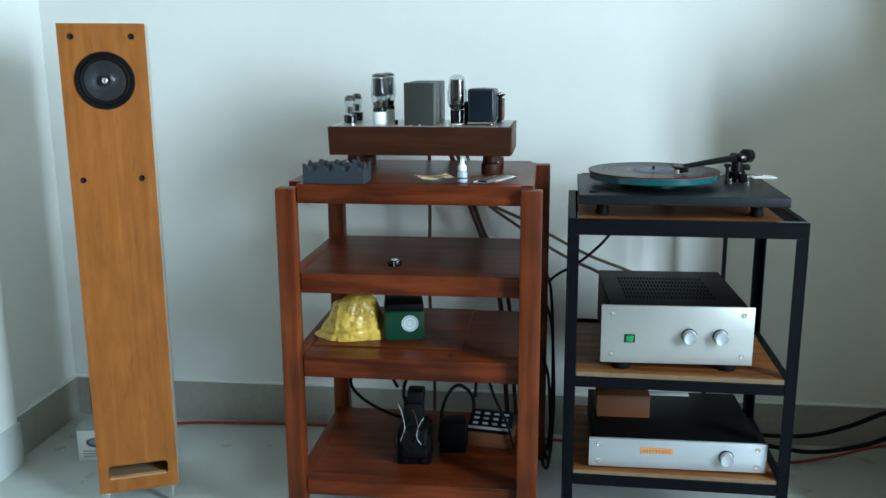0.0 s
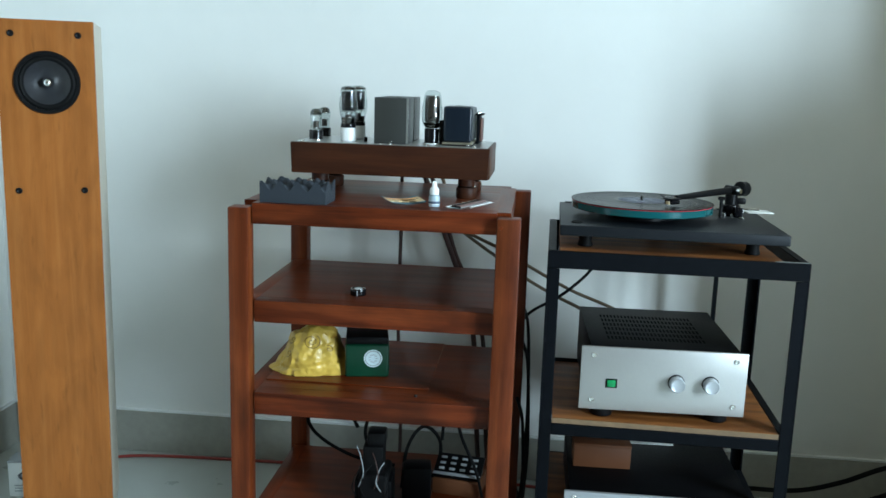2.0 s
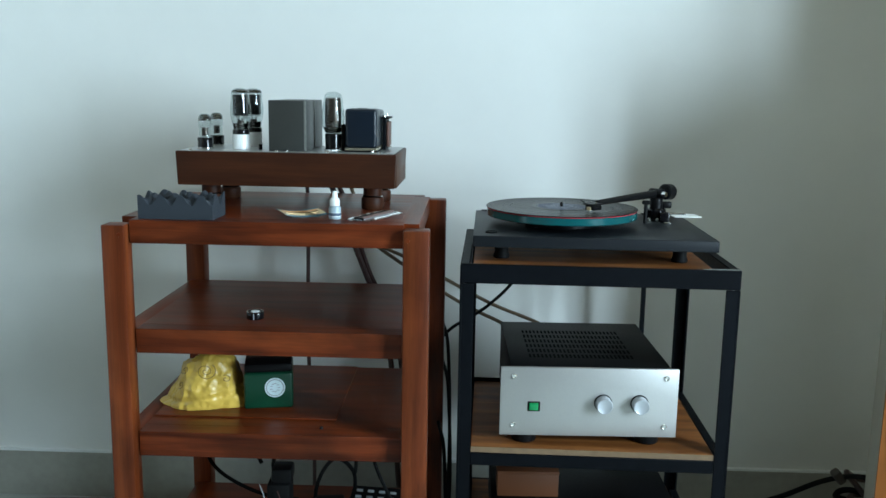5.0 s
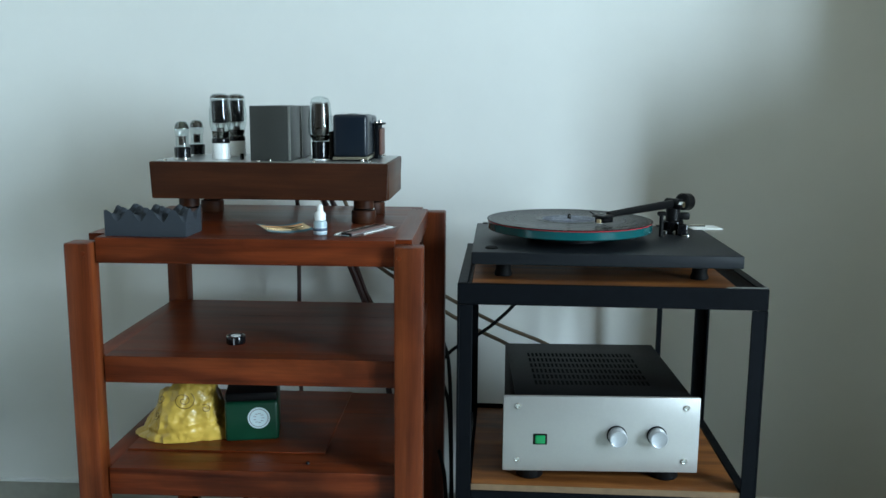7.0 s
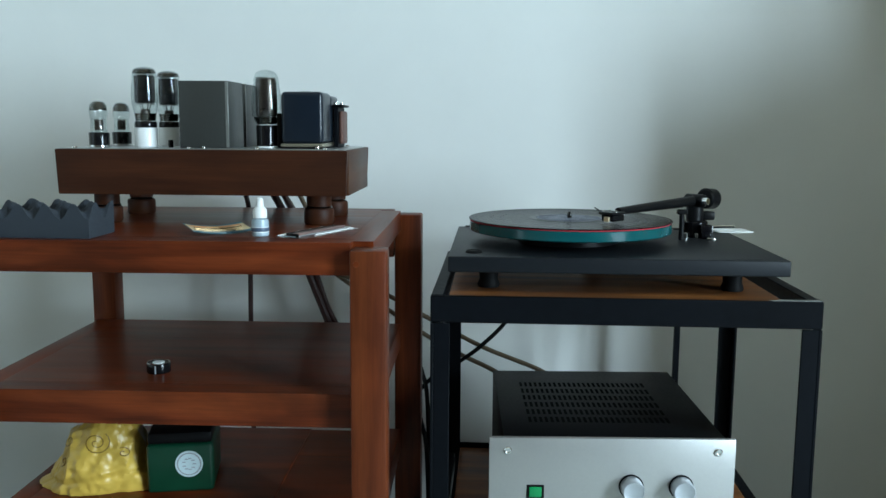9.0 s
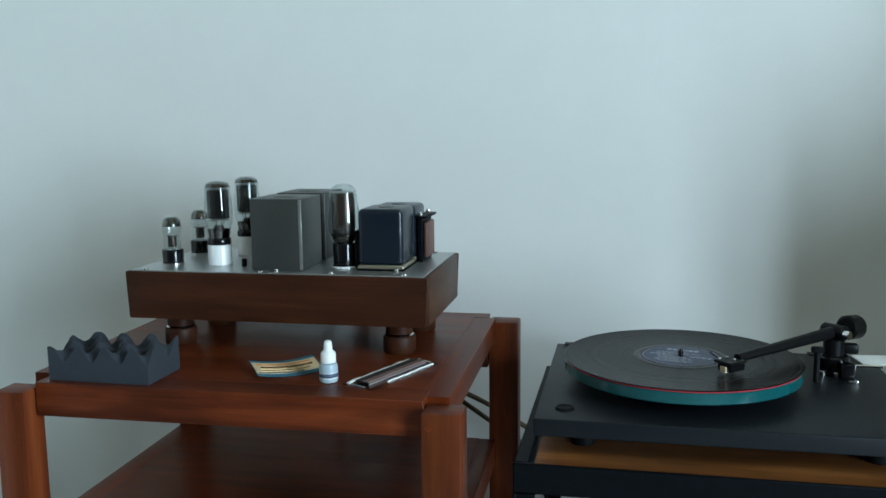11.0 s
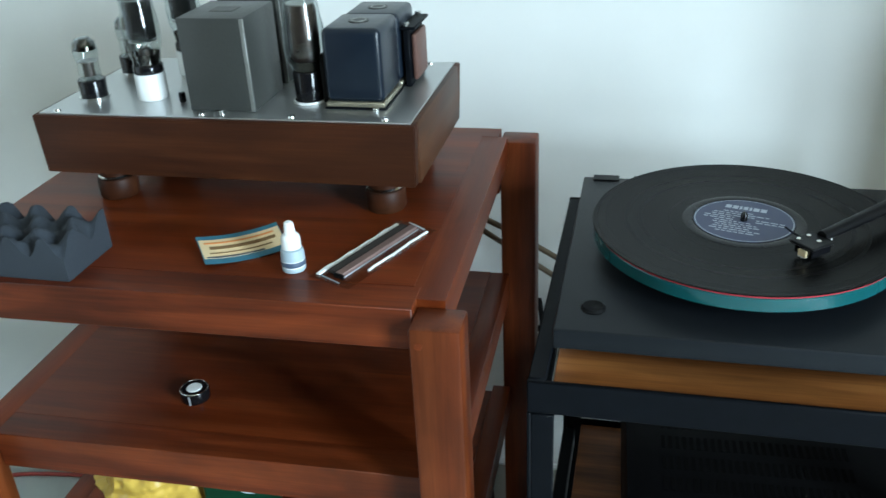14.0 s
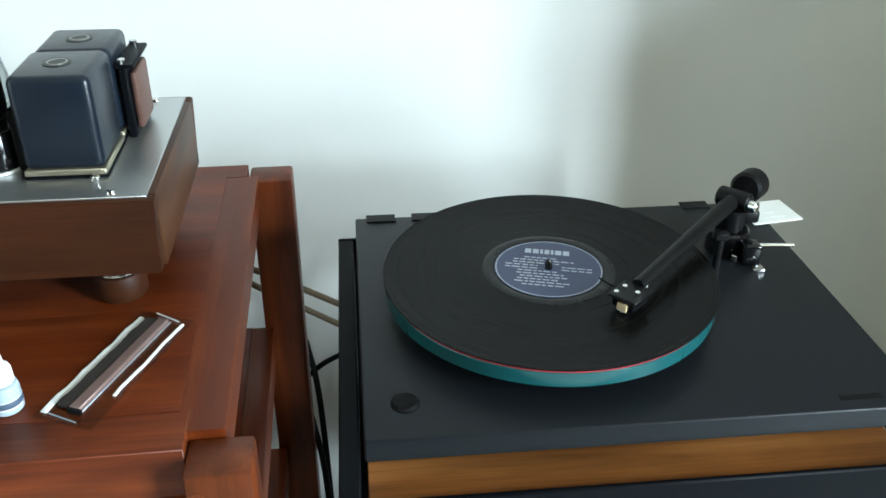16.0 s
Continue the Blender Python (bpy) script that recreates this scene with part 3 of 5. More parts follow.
# The cartridge front's cream also carries the highlight on its pale gold.
for nm, bm_, mt, lb in (
        ("cartridge", box(-0.034, -0.008, -0.0105, 0.0105, -0.0095, -0.0005, 0.001, 1), M_GLOSSBLACK, "gloss black cartridge"),
        ("cartridge_face", box(-0.0079, -0.0055, -0.0042, 0.0052, -0.0100, -0.003, 0.0008, 2), M_CREAM, "pale gold cartridge front, its highlight put into the cream"),
        ("finger_lift", sweep([(-0.018, -0.012, 0.002), (-0.017, -0.02, 0.003), (-0.013, -0.028, 0.008)], 0.0009, 6), M_STEEL, "")):
    q = part(nm, bm_, mt, arm, lb)
    q.matrix_basis = HSM
for dx, dy in ((-0.021, -0.0065), (-0.019, 0.0070), (-0.0085, -0.0075)):
    q = part("screw", cyl(dx, dy, 0.0032, 0.0060, 0.0023, 12, 0.0005), M_CHROME, arm)
    q.matrix_basis = HSM
for k in range(4):
    y = -0.006 + 0.004 * k
    part("lead_wire", sweep([HSM @ Vector((-0.0345, y, -0.004)), HSM @ Vector((-0.040, y * 0.7, -0.002)), HSM @ Vector((-0.046, y * 0.3, 0.001))], 0.0006, 6), (M_CHROME, M_FELT, M_LED, M_CERAMIC)[k], arm, "thin cartridge lead")
part("stylus", sweep([HSM @ Vector((-0.014, 0, -0.0098)), HSM @ Vector((-0.009, 0, -0.0106)), HSM @ Vector((-0.006, 0, -0.0114))], 0.0007, 6), M_GOLD, arm)
q = part("stylus_block", box(-0.0155, -0.0060, -0.004, 0.004, -0.0108, -0.0096, 0.0003, 1), M_CERAMIC, arm, "pale stylus block")
q.matrix_basis = HSM
part("arm_rest", rod((P.x - 0.030, P.y - 0.048, PZ1), (P.x - 0.030, P.y - 0.048, 0.096), 0.004, 12, 0.001), M_BLACK, arm)
b = box(P.x - 0.038, P.x - 0.022, P.y - 0.053, P.y - 0.043, 0.094, 0.102, 0.002, 1)
part("arm_clip", b, M_BLACK, arm)
b = sweep([(P.x + 0.008, P.y - 0.026, 0.072), (P.x + 0.030, P.y - 0.030, 0.074), (P.x + 0.055, P.y - 0.034, 0.075)], 0.0022, 8)
part("cueing_lever", b, M_CHROME, arm, "chrome cueing lever")
part("lever_block", box(P.x + 0.004, P.x + 0.022, P.y - 0.036, P.y - 0.018, PZ1, 0.076, 0.002), M_GLOSSBLACK, arm)
part("lever_tip", box(P.x + 0.010, P.x + 0.022, P.y - 0.050, P.y - 0.040, PZ1, 0.058, 0.001), M_CHROME, arm)
for dx, dy in ((-0.016, -0.018), (0.000, -0.025), (0.020, -0.006)):
    part("base_screw", cyl(P.x + dx, P.y + dy, PZ1, 0.062, 0.0038, 12, 0.0006), M_CHROME, arm)
part("bias_slider", box(P.x + 0.012, P.x + 0.034, P.y + 0.004, P.y + 0.018, 0.080, 0.094, 0.003), M_BLACK, arm)

lp = thing("record", "black vinyl record with a blue label on the platter", "record", TT @ Matrix.Translation((CX, CY, 0.0880)))
part("disc", lathe([(0, 0), (0.1522, 0), (0.1535, 0.0009), (0.1527, 0.0017), (0.151, 0.0014), (0.062, 0.0014), (0.051, 0.0016), (0.0505, 0.0018), (0, 0.0018)], 128), M_VINYL, lp)
part("lead_out", lathe([(0.0512, 0.00172), (0.0518, 0.0020), (0.0600, 0.0019), (0.0612, 0.0015)], 96), M_DEADWAX, lp, "smooth grey run-out ring")
lab = part("label", lathe([(0.0036, 0.00185), (0.0500, 0.00185), (0.0500, 0.0022), (0.0036, 0.0022)], 96), M_LABEL, lp, "dark blue paper label with silver print", smooth=False)
part("rim_line", lathe([(0.0482, 0.0023), (0.0491, 0.0023)], 96), M_SILVERINK, lab)
RT = Matrix.Rotation(radians(-15), 4, "Z")
rnd = random.Random(4)
b = bmesh.new()
for x0, x1 in ((-0.024, -0.018), (-0.0165, -0.011), (-0.0095, -0.007), (-0.0055, -0.001), (0.0005, 0.003), (0.0045, 0.0105), (0.012, 0.018)):
    box(x0, x1, 0.025, 0.033, 0.00225, 0.00235, bm=b)
part("title_print", b, M_SILVERINK, lab, smooth=False).matrix_basis = RT
b = bmesh.new()
for row in range(11):
    y = 0.017 - row * 0.0048
    if abs(y) < 0.005:
        spans = ((-0.040, -0.012), (0.012, 0.038))
    else:
        half = math.sqrt(max(0, 0.044 ** 2 - y * y)) * rnd.uniform(0.5, 0.85)
        spans = ((-half, half * rnd.uniform(0.1, 0.8)),)
    for s0, s1 in spans:
        x = s0
        while x < s1:
            wl = rnd.uniform(0.003, 0.008)
            box(x, min(x + wl, s1 + 0.002), y - 0.0009, y + 0.0009, 0.00225, 0.00233, bm=b)
            x += wl + 0.0015
part("label_print", b, M_SILVERINK, lab, smooth=False).matrix_basis = RT
part("spindle", lathe([(0, 0), (0.0035, 0), (0.0035, 0.009), (0.0018, 0.0115), (0, 0.012)], 16), M_GLOSSBLACK, lp)
tag = solo("paper_tag", box(-0.03, 0.03, -0.024, 0.024, 0, 0.0022, 0.0008, 1), M_PAPER, "small white paper tag on the turntable's corner", "paper", TT @ pose(0.460, 0.330, PZ1 + 0.0008, 0, 0, 8))
for i in range(3):
    part("print_bar", box(-0.02, 0.012 - i * 0.006, -0.014 + i * 0.011, -0.010 + i * 0.011, 0.0022, 0.0025), M_PAPER, tag, smooth=False)

# ---- floor speakers ----


def ring_plate(r, half, y, n=64, bm=None):
    """A square plate with a round hole, in the plane y."""
    b = bm or bmesh.new()
    inner, outer = [], []
    for i in range(n):
        a = 2 * math.pi * i / n
        cx, cz = math.cos(a), math.sin(a)
        k = half / max(abs(cx), abs(cz))
        inner.append(b.verts.new((r * cx, y, r * cz)))
        outer.append(b.verts.new((k * cx, y, k * cz)))
    for i in range(n):
        j = (i + 1) % n
        b.faces.new((inner[i], inner[j], outer[j], outer[i]))
    return b


def speaker(m, label):
    s = thing("floor_speaker", label, "speaker", m, "pair of floor speakers")
    W, D, H = 0.195, 0.25, 1.188
    hw, zc, hq = W / 2, 1.056, 0.076
    z1, z2, sx = 0.036, 0.074, 0.074          # the slot
    b = box(-hw, hw, 0, 0.018, zc + hq, H)
    box(-hw, -hq, 0, 0.018, zc - hq, zc + hq, bm=b)
    box(hq, hw, 0, 0.018, zc - hq, zc + hq, bm=b)
    box(-hw, hw, 0, 0.018, z2, zc - hq, bm=b)
    box(-hw, -sx, 0, 0.018, z1, z2, bm=b)
    box(sx, hw, 0, 0.018, z1, z2, bm=b)
    box(-hw, hw, 0, 0.018, 0, z1, bm=b)
    p = ring_plate(0.060, hq, 0.0)
    bmesh.ops.translate(p, vec=(0, 0, zc), verts=p.verts)
    merge(b, p)
    for cx, cz, qx, qz in ((-sx, z1, 1, 1), (sx, z1, -1, 1), (-sx, z2, 1, -1), (sx, z2, -1, -1)):
        R, k = 0.009, 6
        loop = [(cx, cz)] + [(cx + qx * R * (1 - math.sin(t * math.pi / 2 / k)), cz + qz * R * (1 - math.cos(t * math.pi / 2 / k))) for t in range(k + 1)]
        f0 = [b.verts.new((x, 0.0, z)) for x, z in loop]
        f1 = [b.verts.new((x, 0.018, z)) for x, z in loop]
        b.faces.new(f0)
        b.faces.new(f1)
        for t in range(len(loop)):
            u = (t + 1) % len(loop)
            b.faces.new((f0[t], f0[u], f1[u], f1[t]))
    bmesh.ops.remove_doubles(b, verts=b.verts[:], dist=1e-5)
    part("front_panel", b, M_CHERRY, s, "orange-brown cherry veneer front", smooth=False)
    part("side_panel", box(-hw, -hw + 0.016, 0.0185, D, 0, H, 0.001, 1), M_SIDE, s, "pale side")
    part("side_panel", box(hw - 0.016, hw, 0.0185, D, 0, H, 0.001, 1), M_SIDE, s, "pale side")
    part("top_panel", box(-hw + 0.0165, hw - 0.0165, 0.0185, D - 0.0005, H - 0.016, H - 0.0005), M_SIDE, s, smooth=False)
    part("back_panel", box(-hw + 0.0165, hw - 0.0165, D - 0.016, D - 0.001, 0.0165, H - 0.0165), M_SIDE, s, smooth=False)
    part("bottom_panel", box(-hw + 0.0165, hw - 0.0165, 0.0185, D - 0.0005, 0.0005, 0.016), M_SIDE, s, smooth=False)
    b = box(-sx - 0.004, sx + 0.004, 0.0185, 0.12, z1 - 0.006, z1 + 0.0005)
    box(-sx - 0.004, sx + 0.004, 0.0185, 0.12, z2 - 0.0005, z2 + 0.006, bm=b)
    box(-sx - 0.004, sx + 0.004, 0.12, 0.126, z1 - 0.006, z2 + 0.006, bm=b)
    port = part("port", b, M_PORTDARK, s, "slot port", smooth=False)
    part("port_edge", box(-sx + 0.004, sx - 0.004, 0.0008, 0.018, z1 + 0.0006, z1 + 0.0026), M_CHERRY_LT, port, "raw pale edge of the slot", smooth=False)
    T = Matrix.Translation((0, 0, zc)) @ Matrix.Rotation(radians(90), 4, "X")
    drv = part("woofer_frame", lathe([(0.0585, -0.003), (0.0585, 0.003), (0.061, 0.005), (0.066, 0.005), (0.0675, 0.003), (0.0675, -0.0005)], 64, T), M_BLACK, s, "black driver ring")
    part("surround", lathe([(0.0588, 0.001), (0.0565, 0.004), (0.053, 0.0055), (0.0495, 0.004), (0.047, 0.000)], 64, T), M_RUBBER, drv)
    part("cone", lathe([(0.0475, 0.0005), (0.040, -0.008), (0.030, -0.0165), (0.020, -0.023), (0.0125, -0.026), (0.0, -0.027)], 64, T), M_CONE, drv, "dark cone")
    part("phase_plug", lathe([(0.0115, -0.028), (0.0115, -0.010), (0.0095, -0.003), (0.005, 0.001), (0, 0.0022)], 28, T), M_CHROME, drv, "silver phase plug")
    for x, z in ((-0.068, 1.158), (0.066, 1.158), (-0.068, 0.821), (0.066, 0.821)):
        q = Matrix.Translation((x, 0, z)) @ Matrix.Rotation(radians(90), 4, "X")
        part("grille_socket", lathe([(0, 0.0008), (0.0035, 0.001), (0.005, 0.0022), (0.0068, 0.0022), (0.0072, -0.001), (0, -0.001)], 20, q), M_BLACK, s)
    for x, y in ((-0.08, 0.012), (0.08, 0.012), (-0.08, D - 0.02), (0.08, D - 0.02)):
        part("spike", lathe([(0, -0.051), (0.0035, -0.0505), (0.0065, -0.02), (0.0065, 0.0), (0, 0.0)], 14, Matrix.Translation((x, y, 0))), M_CHROME, s)
    return s


speaker(pose(-0.7205, 0.053, 0.033, 0, 0, 23), "tall cherry-veneered floor speaker on spikes, near the corner")
speaker(pose(1.300, 0.012, 0.033, 0, 0, -21), "tall cherry-veneered floor speaker on spikes, near a cable heap")

# ---- valve amplifier ----
AM = pose(0.0138, 0.1545, 0.8575, 0, 0, -0.8)
amp = thing("valve_amplifier", "valve amplifier with walnut case, steel top plate and bare tubes", "amplifier", AM)
amp["label"] = "valve amplifier in a walnut case with bare tubes and transformers"
AW, AD, AZ0, AZ1 = 0.2252, 0.242, 0.048, 0.1170


def trapezoid(x0, x1, y0, y1, z0, z1, inset, bev):
    """A board whose lower edge is drawn in a little."""
    b = box(x0, x1, y0, y1, z0, z1)
    for v in b.verts:
        if v.co.z < (z0 + z1) / 2:
            v.co.x *= 1 - inset
    bmesh.ops.bevel(b, geom=b.edges[:], offset=bev, segments=2, affect="EDGES")
    return b


part("front_board", trapezoid(-AW, AW, 0, 0.014, AZ0, AZ1, 0.013, 0.0012), M_WALNUT, amp)
part("back_board", trapezoid(-AW, AW, AD - 0.014, AD, AZ0, AZ1, 0.013, 0.0012), M_WALNUT, amp)
part("side_board", box(-AW, -AW + 0.014, 0.0142, AD - 0.0142, AZ0, AZ1, 0.0012), M_WALNUT_Y, amp)
part("side_board", box(AW - 0.014, AW, 0.0142, AD - 0.0142, AZ0, AZ1, 0.0012), M_WALNUT_Y, amp)
part("base_panel", box(-AW + 0.014, AW - 0.014, 0.014, AD - 0.014, AZ0 + 0.004, AZ0 + 0.008), M_BLACK, amp, smooth=False)
plate = part("top_plate", box(-AW + 0.006, AW - 0.006, 0.006, AD - 0.006, AZ1 - 0.003, AZ1 + 0.0015, 0.0005, 1), M_PLATE, amp, "bare steel top plate")
PT = AZ1 + 0.0015
for x in (-0.2, -0.02, 0.085, 0.19):
    for y in (0.014, AD - 0.014):
        part("bolt", lathe([(0, PT), (0.0042, PT), (0.0035, PT + 0.0022), (0, PT + 0.003)], 14, Matrix.Translation((x, y, 0))), M_CHROME, plate)
for x, y in ((-0.169, 0.052), (0.172, 0.052), (-0.169, AD - 0.05), (0.172, AD - 0.05)):
    f = part("foot", lathe([(0, 0), (0.0215, 0), (0.0235, 0.003), (0.0235, 0.0225), (0.0222, 0.025), (0.014, 0.0254), (0, 0.0254)], 32, Matrix.Translation((x, y, 0))), M_WALNUT, amp, "turned walnut foot")
    part("foot_ring", lathe([(0.0, 0.0255), (0.0200, 0.0255), (0.0212, 0.0270), (0.0200, 0.0290), (0, 0.0290)], 32, Matrix.Translation((x, y, 0))), M_CHROME, f)
    part("stem", cyl(x, y, 0.0291, AZ0 + 0.005, 0.0195, 24), M_WALNUT, f)
inva = AM.inverted()


def on_amp(x, y):
    v = inva @ Vector((x - 0.003, y - 0.014, 0.974))
    return Matrix.Translation((v.x, v.y, PT))


def hollow(profile, n, m):
    """A thin glass bulb: the outer shell and, just inside it, the inner one."""
    inner = [(max(0.0, r - 0.0008), z if r > 0 else z - 0.0008) for r, z in profile]
    return lathe(profile + inner[::-1], n, m)


def small_tube(x, y):
    m = on_amp(x, y)
    t = part("small_tube", lathe([(0, 0), (0.0155, 0), (0.0155, 0.003), (0.0155, 0.004), (0.0160, 0.0215), (0.0150, 0.023), (0, 0.023)], 28, m), M_GLOSSBLACK, amp, "small octal tube with black base")
    part("socket_ring", lathe([(0.0156, 0.0004), (0.0175, 0.0004), (0.0175, 0.0028), (0.0156, 0.0028)], 28, m), M_CHROME, t)
    part("envelope", hollow([(0.0128, 0.023), (0.0128, 0.026), (0.0122, 0.042), (0.0132, 0.046), (0.0145, 0.056), (0.0132, 0.066), (0.0085, 0.0715), (0.0, 0.073)], 28, m), M_GLASS, t, "clear glass bulb")
    part("anode", cyl(0, 0, 0.0265, 0.043, 0.0068, 14, bm=None), M_NICKEL, t).matrix_basis = m
    part("getter", lathe([(0.0134, 0.0575), (0.0125, 0.0655), (0.0078, 0.0706), (0, 0.0718)], 24, m), M_GETTER, t, "silvery getter cap")
    part("mica", cyl(0, 0, 0.0435, 0.0445, 0.0108, 18), M_MICA, t).matrix_basis = m


small_tube(-0.165, 0.236)
small_tube(-0.170, 0.340)


def power_tube(x, y):
    m = on_amp(x, y)
    t = part("power_tube", lathe([(0, 0), (0.0165, 0), (0.0178, 0.0015), (0.0178, 0.029), (0.0165, 0.031), (0, 0.031)], 32, m), M_CERAMIC, amp, "power tube in a white ceramic socket")
    part("base_ring", lathe([(0.0, 0.0311), (0.0168, 0.0311), (0.0175, 0.0325), (0.0172, 0.0395), (0.0160, 0.041), (0.0, 0.041)], 32, m), M_GLOSSBLACK, t)
    part("envelope", hollow([(0.0158, 0.0412), (0.0172, 0.052), (0.0205, 0.066), (0.0215, 0.080), (0.0205, 0.094), (0.0188, 0.104), (0.0188, 0.116), (0.0165, 0.1220), (0.010, 0.1252), (0.0, 0.1262)], 36, m), M_GLASS, t, "clear glass bulb")
    part("lower_mirror", lathe([(0.0150, 0.0416), (0.0162, 0.0500), (0.0168, 0.0535)], 28, m), M_GETTER, t, "mirrored brown lower bulb")
    for s in (-1, 1):
        part("anode", box(-0.0135, 0.0135, 0.0055 * s - 0.0042, 0.0055 * s + 0.0042, 0.0690, 0.1130, 0.003), M_ANODE, t, "black anode plate").matrix_basis = m
        part("fin", box(0.0135 * s - 0.0006, 0.0135 * s + 0.0006, -0.0075, 0.0075, 0.0705, 0.1120), M_ANODE, t, smooth=False).matrix_basis = m
        part("spring", cyl(0.008 * s, 0, 0.1151, 0.1192, 0.0024, 10, 0.0008), M_CHROME, t).matrix_basis = m
    part("stem", cyl(0, 0, 0.0412, 0.0600, 0.0075, 18, 0.002), M_NICKEL, t).matrix_basis = m
    for k in range(6):
        a = k * math.pi / 3 + 0.4
        part("wire", rod((0.0055 * math.cos(a), 0.0055 * math.sin(a), 0.0590), (0.0095 * math.cos(a), 0.0085 * math.sin(a), 0.0690), 0.0007, 6), M_CHROME, t).matrix_basis = m
    for z in (0.0672, 0.1138):
        part("mica", cyl(0, 0, z, z + 0.0010, 0.0158, 24), M_MICA, t).matrix_basis = m
    part("getter", lathe([(0.0185, 0.1165), (0.0158, 0.1216), (0.0095, 0.1244), (0.0, 0.1253)], 28, m), M_GETTER, t, "dark mirrored getter cap")


power_tube(-0.090, 0.239)
power_tube(-0.087, 0.340)

m = on_amp(0.104, 0.240)
t = part("rectifier_tube", lathe([(0, 0), (0.0175, 0), (0.0175, 0.003), (0.0162, 0.0045), (0.0170, 0.034), (0.016, 0.036), (0, 0.036)], 30, m), M_GLOSSBLACK, amp, "large shouldered tube with black base")
part("socket_ring", lathe([(0.0178, 0.0004), (0.020, 0.0004), (0.020, 0.003), (0.0178, 0.003)], 28, m), M_CERAMIC, t)
part("envelope", hollow([(0.0155, 0.036), (0.0185, 0.041), (0.0232, 0.052), (0.0240, 0.066), (0.0232, 0.082), (0.0205, 0.096), (0.0195, 0.108), (0.0170, 0.1160), (0.010, 0.1208), (0, 0.1222)], 36, m), M_GLASS, t, "clear glass bulb")
part("anode", lathe([(0, 0.046), (0.012, 0.046), (0.0165, 0.052), (0.0172, 0.060), (0.0168, 0.102), (0.0150, 0.1085), (0, 0.1085)], 30, m), M_NICKEL, t, "bright silver-grey anode cylinder")
part("inner_mirror", lathe([(0.0140, 0.0372), (0.0168, 0.0415), (0.0205, 0.0485)], 30, m), M_GETTER, t, "silvered lower bulb")
part("mica", cyl(0, 0, 0.1092, 0.1102, 0.0160, 22), M_MICA, t).matrix_basis = m
part("toggle_knob", cyl(0, 0, 0, 0.012, 0.004, 14, 0.001), M_GLOSSBLACK, amp).matrix_basis = on_amp(-0.046, 0.225)


def world_box(x0, x1, y0, y1, h, bev, seg=2):
    a, c = inva @ Vector((x0 - 0.003, y0 - 0.014, 0)), inva @ Vector((x1 - 0.003, y1 - 0.014, 0))
    return (a.x, c.x, a.y, c.y, PT, PT + h, bev, seg)


for y0, y1 in ((0.196, 0.281), (0.302, 0.392)):
    q = world_box(-0.022, 0.056, y0, y1, 0.103, 0.0012)
    t = part("output_transformer", box(*q), M_HAMMER, amp, "grey hammer-finish transformer can")
    part("edge_seam", box(q[1] - 0.004, q[1] + 0.0005, q[2] - 0.0006, q[2] + 0.0022, q[4] + 0.001, q[5] - 0.001, 0.0004, 1), M_HAMMER_EDGE, t, "bare folded edge")
    part("badge", box((q[0] + q[1]) / 2 - 0.014, (q[0] + q[1]) / 2 + 0.014, (q[2] + q[3]) / 2 - 0.011, (q[2] + q[3]) / 2 + 0.011, q[5], q[5] + 0.0005), M_PLATELBL, t, "dull printed label", smooth=False)
    part("foot_screw", cyl((q[0] + q[1]) / 2, q[2] - 0.003, PT, PT + 0.003, 0.003, 12), M_CHROME, t)
for y0, y1, h, badge in ((0.213, 0.287, 0.088, 1), (0.294, 0.364, 0.085, 1)):
    q = world_box(0.132, 0.1990, y0, y1, h, 0.007, 4)
    b = box(q[0], q[1], q[2], q[3], PT + 0.0075, PT + h, 0.007, 4)
    t = part("mains_transformer", b, M_NAVY, amp, "slate-enamelled transformer can with rounded edges")
    part("gold_band", box(q[0] - 0.0005, q[1] + 0.0005, q[2] - 0.0005, q[3] + 0.0005, PT + 0.0022, PT + 0.0078, 0.001, 1), M_GOLD, t, "thin pale gold band")
    part("base_flange", box(q[0] - 0.0015, q[1] + 0.0015, q[2] - 0.0015, q[3] + 0.0015, PT, PT + 0.0022, 0.0006, 1), M_STEEL, t)
    bd = part("badge", lathe([(0.0, PT + h), (0.0115, PT + h), (0.0115, PT + h + 0.0007), (0.0, PT + h + 0.0008)], 28, Matrix.Translation(((q[0] + q[1]) / 2, (q[2] + q[3]) / 2, 0))), M_PLATELBL, t, "round cast badge")
    part("badge_ring", lathe([(0.0070, PT + h + 0.0008), (0.0072, PT + h + 0.0013), (0.0085, PT + h + 0.0013), (0.0087, PT + h + 0.0008)], 28, Matrix.Translation(((q[0] + q[1]) / 2, (q[2] + q[3]) / 2, 0))), M_HAMMER_EDGE, bd)
    part("foot_screw", cyl(q[1] - 0.008, q[2] - 0.006, PT, PT + 0.0045, 0.0038, 12, 0.001), M_CHROME, t)
q = world_box(0.1215, 0.1300, 0.232, 0.276, 0.055, 0.002)
part("terminal_block", box(*q), M_BLACK, amp, "black block beside the transformer can")
q = world_box(0.2018, 0.2163, 0.296, 0.362, 0.062, 0.001)
t = part("choke", box(q[0], q[0] + 0.007, q[2], q[3], PT, PT + 0.066, 0.001, 1), M_STEEL, amp, "open-frame choke with copper winding")
part("winding", box(q[0] + 0.0072, q[1], q[2] + 0.008, q[3] - 0.008, PT + 0.006, PT + 0.060, 0.003), M_COPPER, t, "copper-pink winding")
part("top_bracket", box(q[0] - 0.003, q[1] + 0.001, q[2] - 0.001, q[3] + 0.001, PT + 0.0662, PT + 0.070, 0.001, 1), M_STEEL, t)
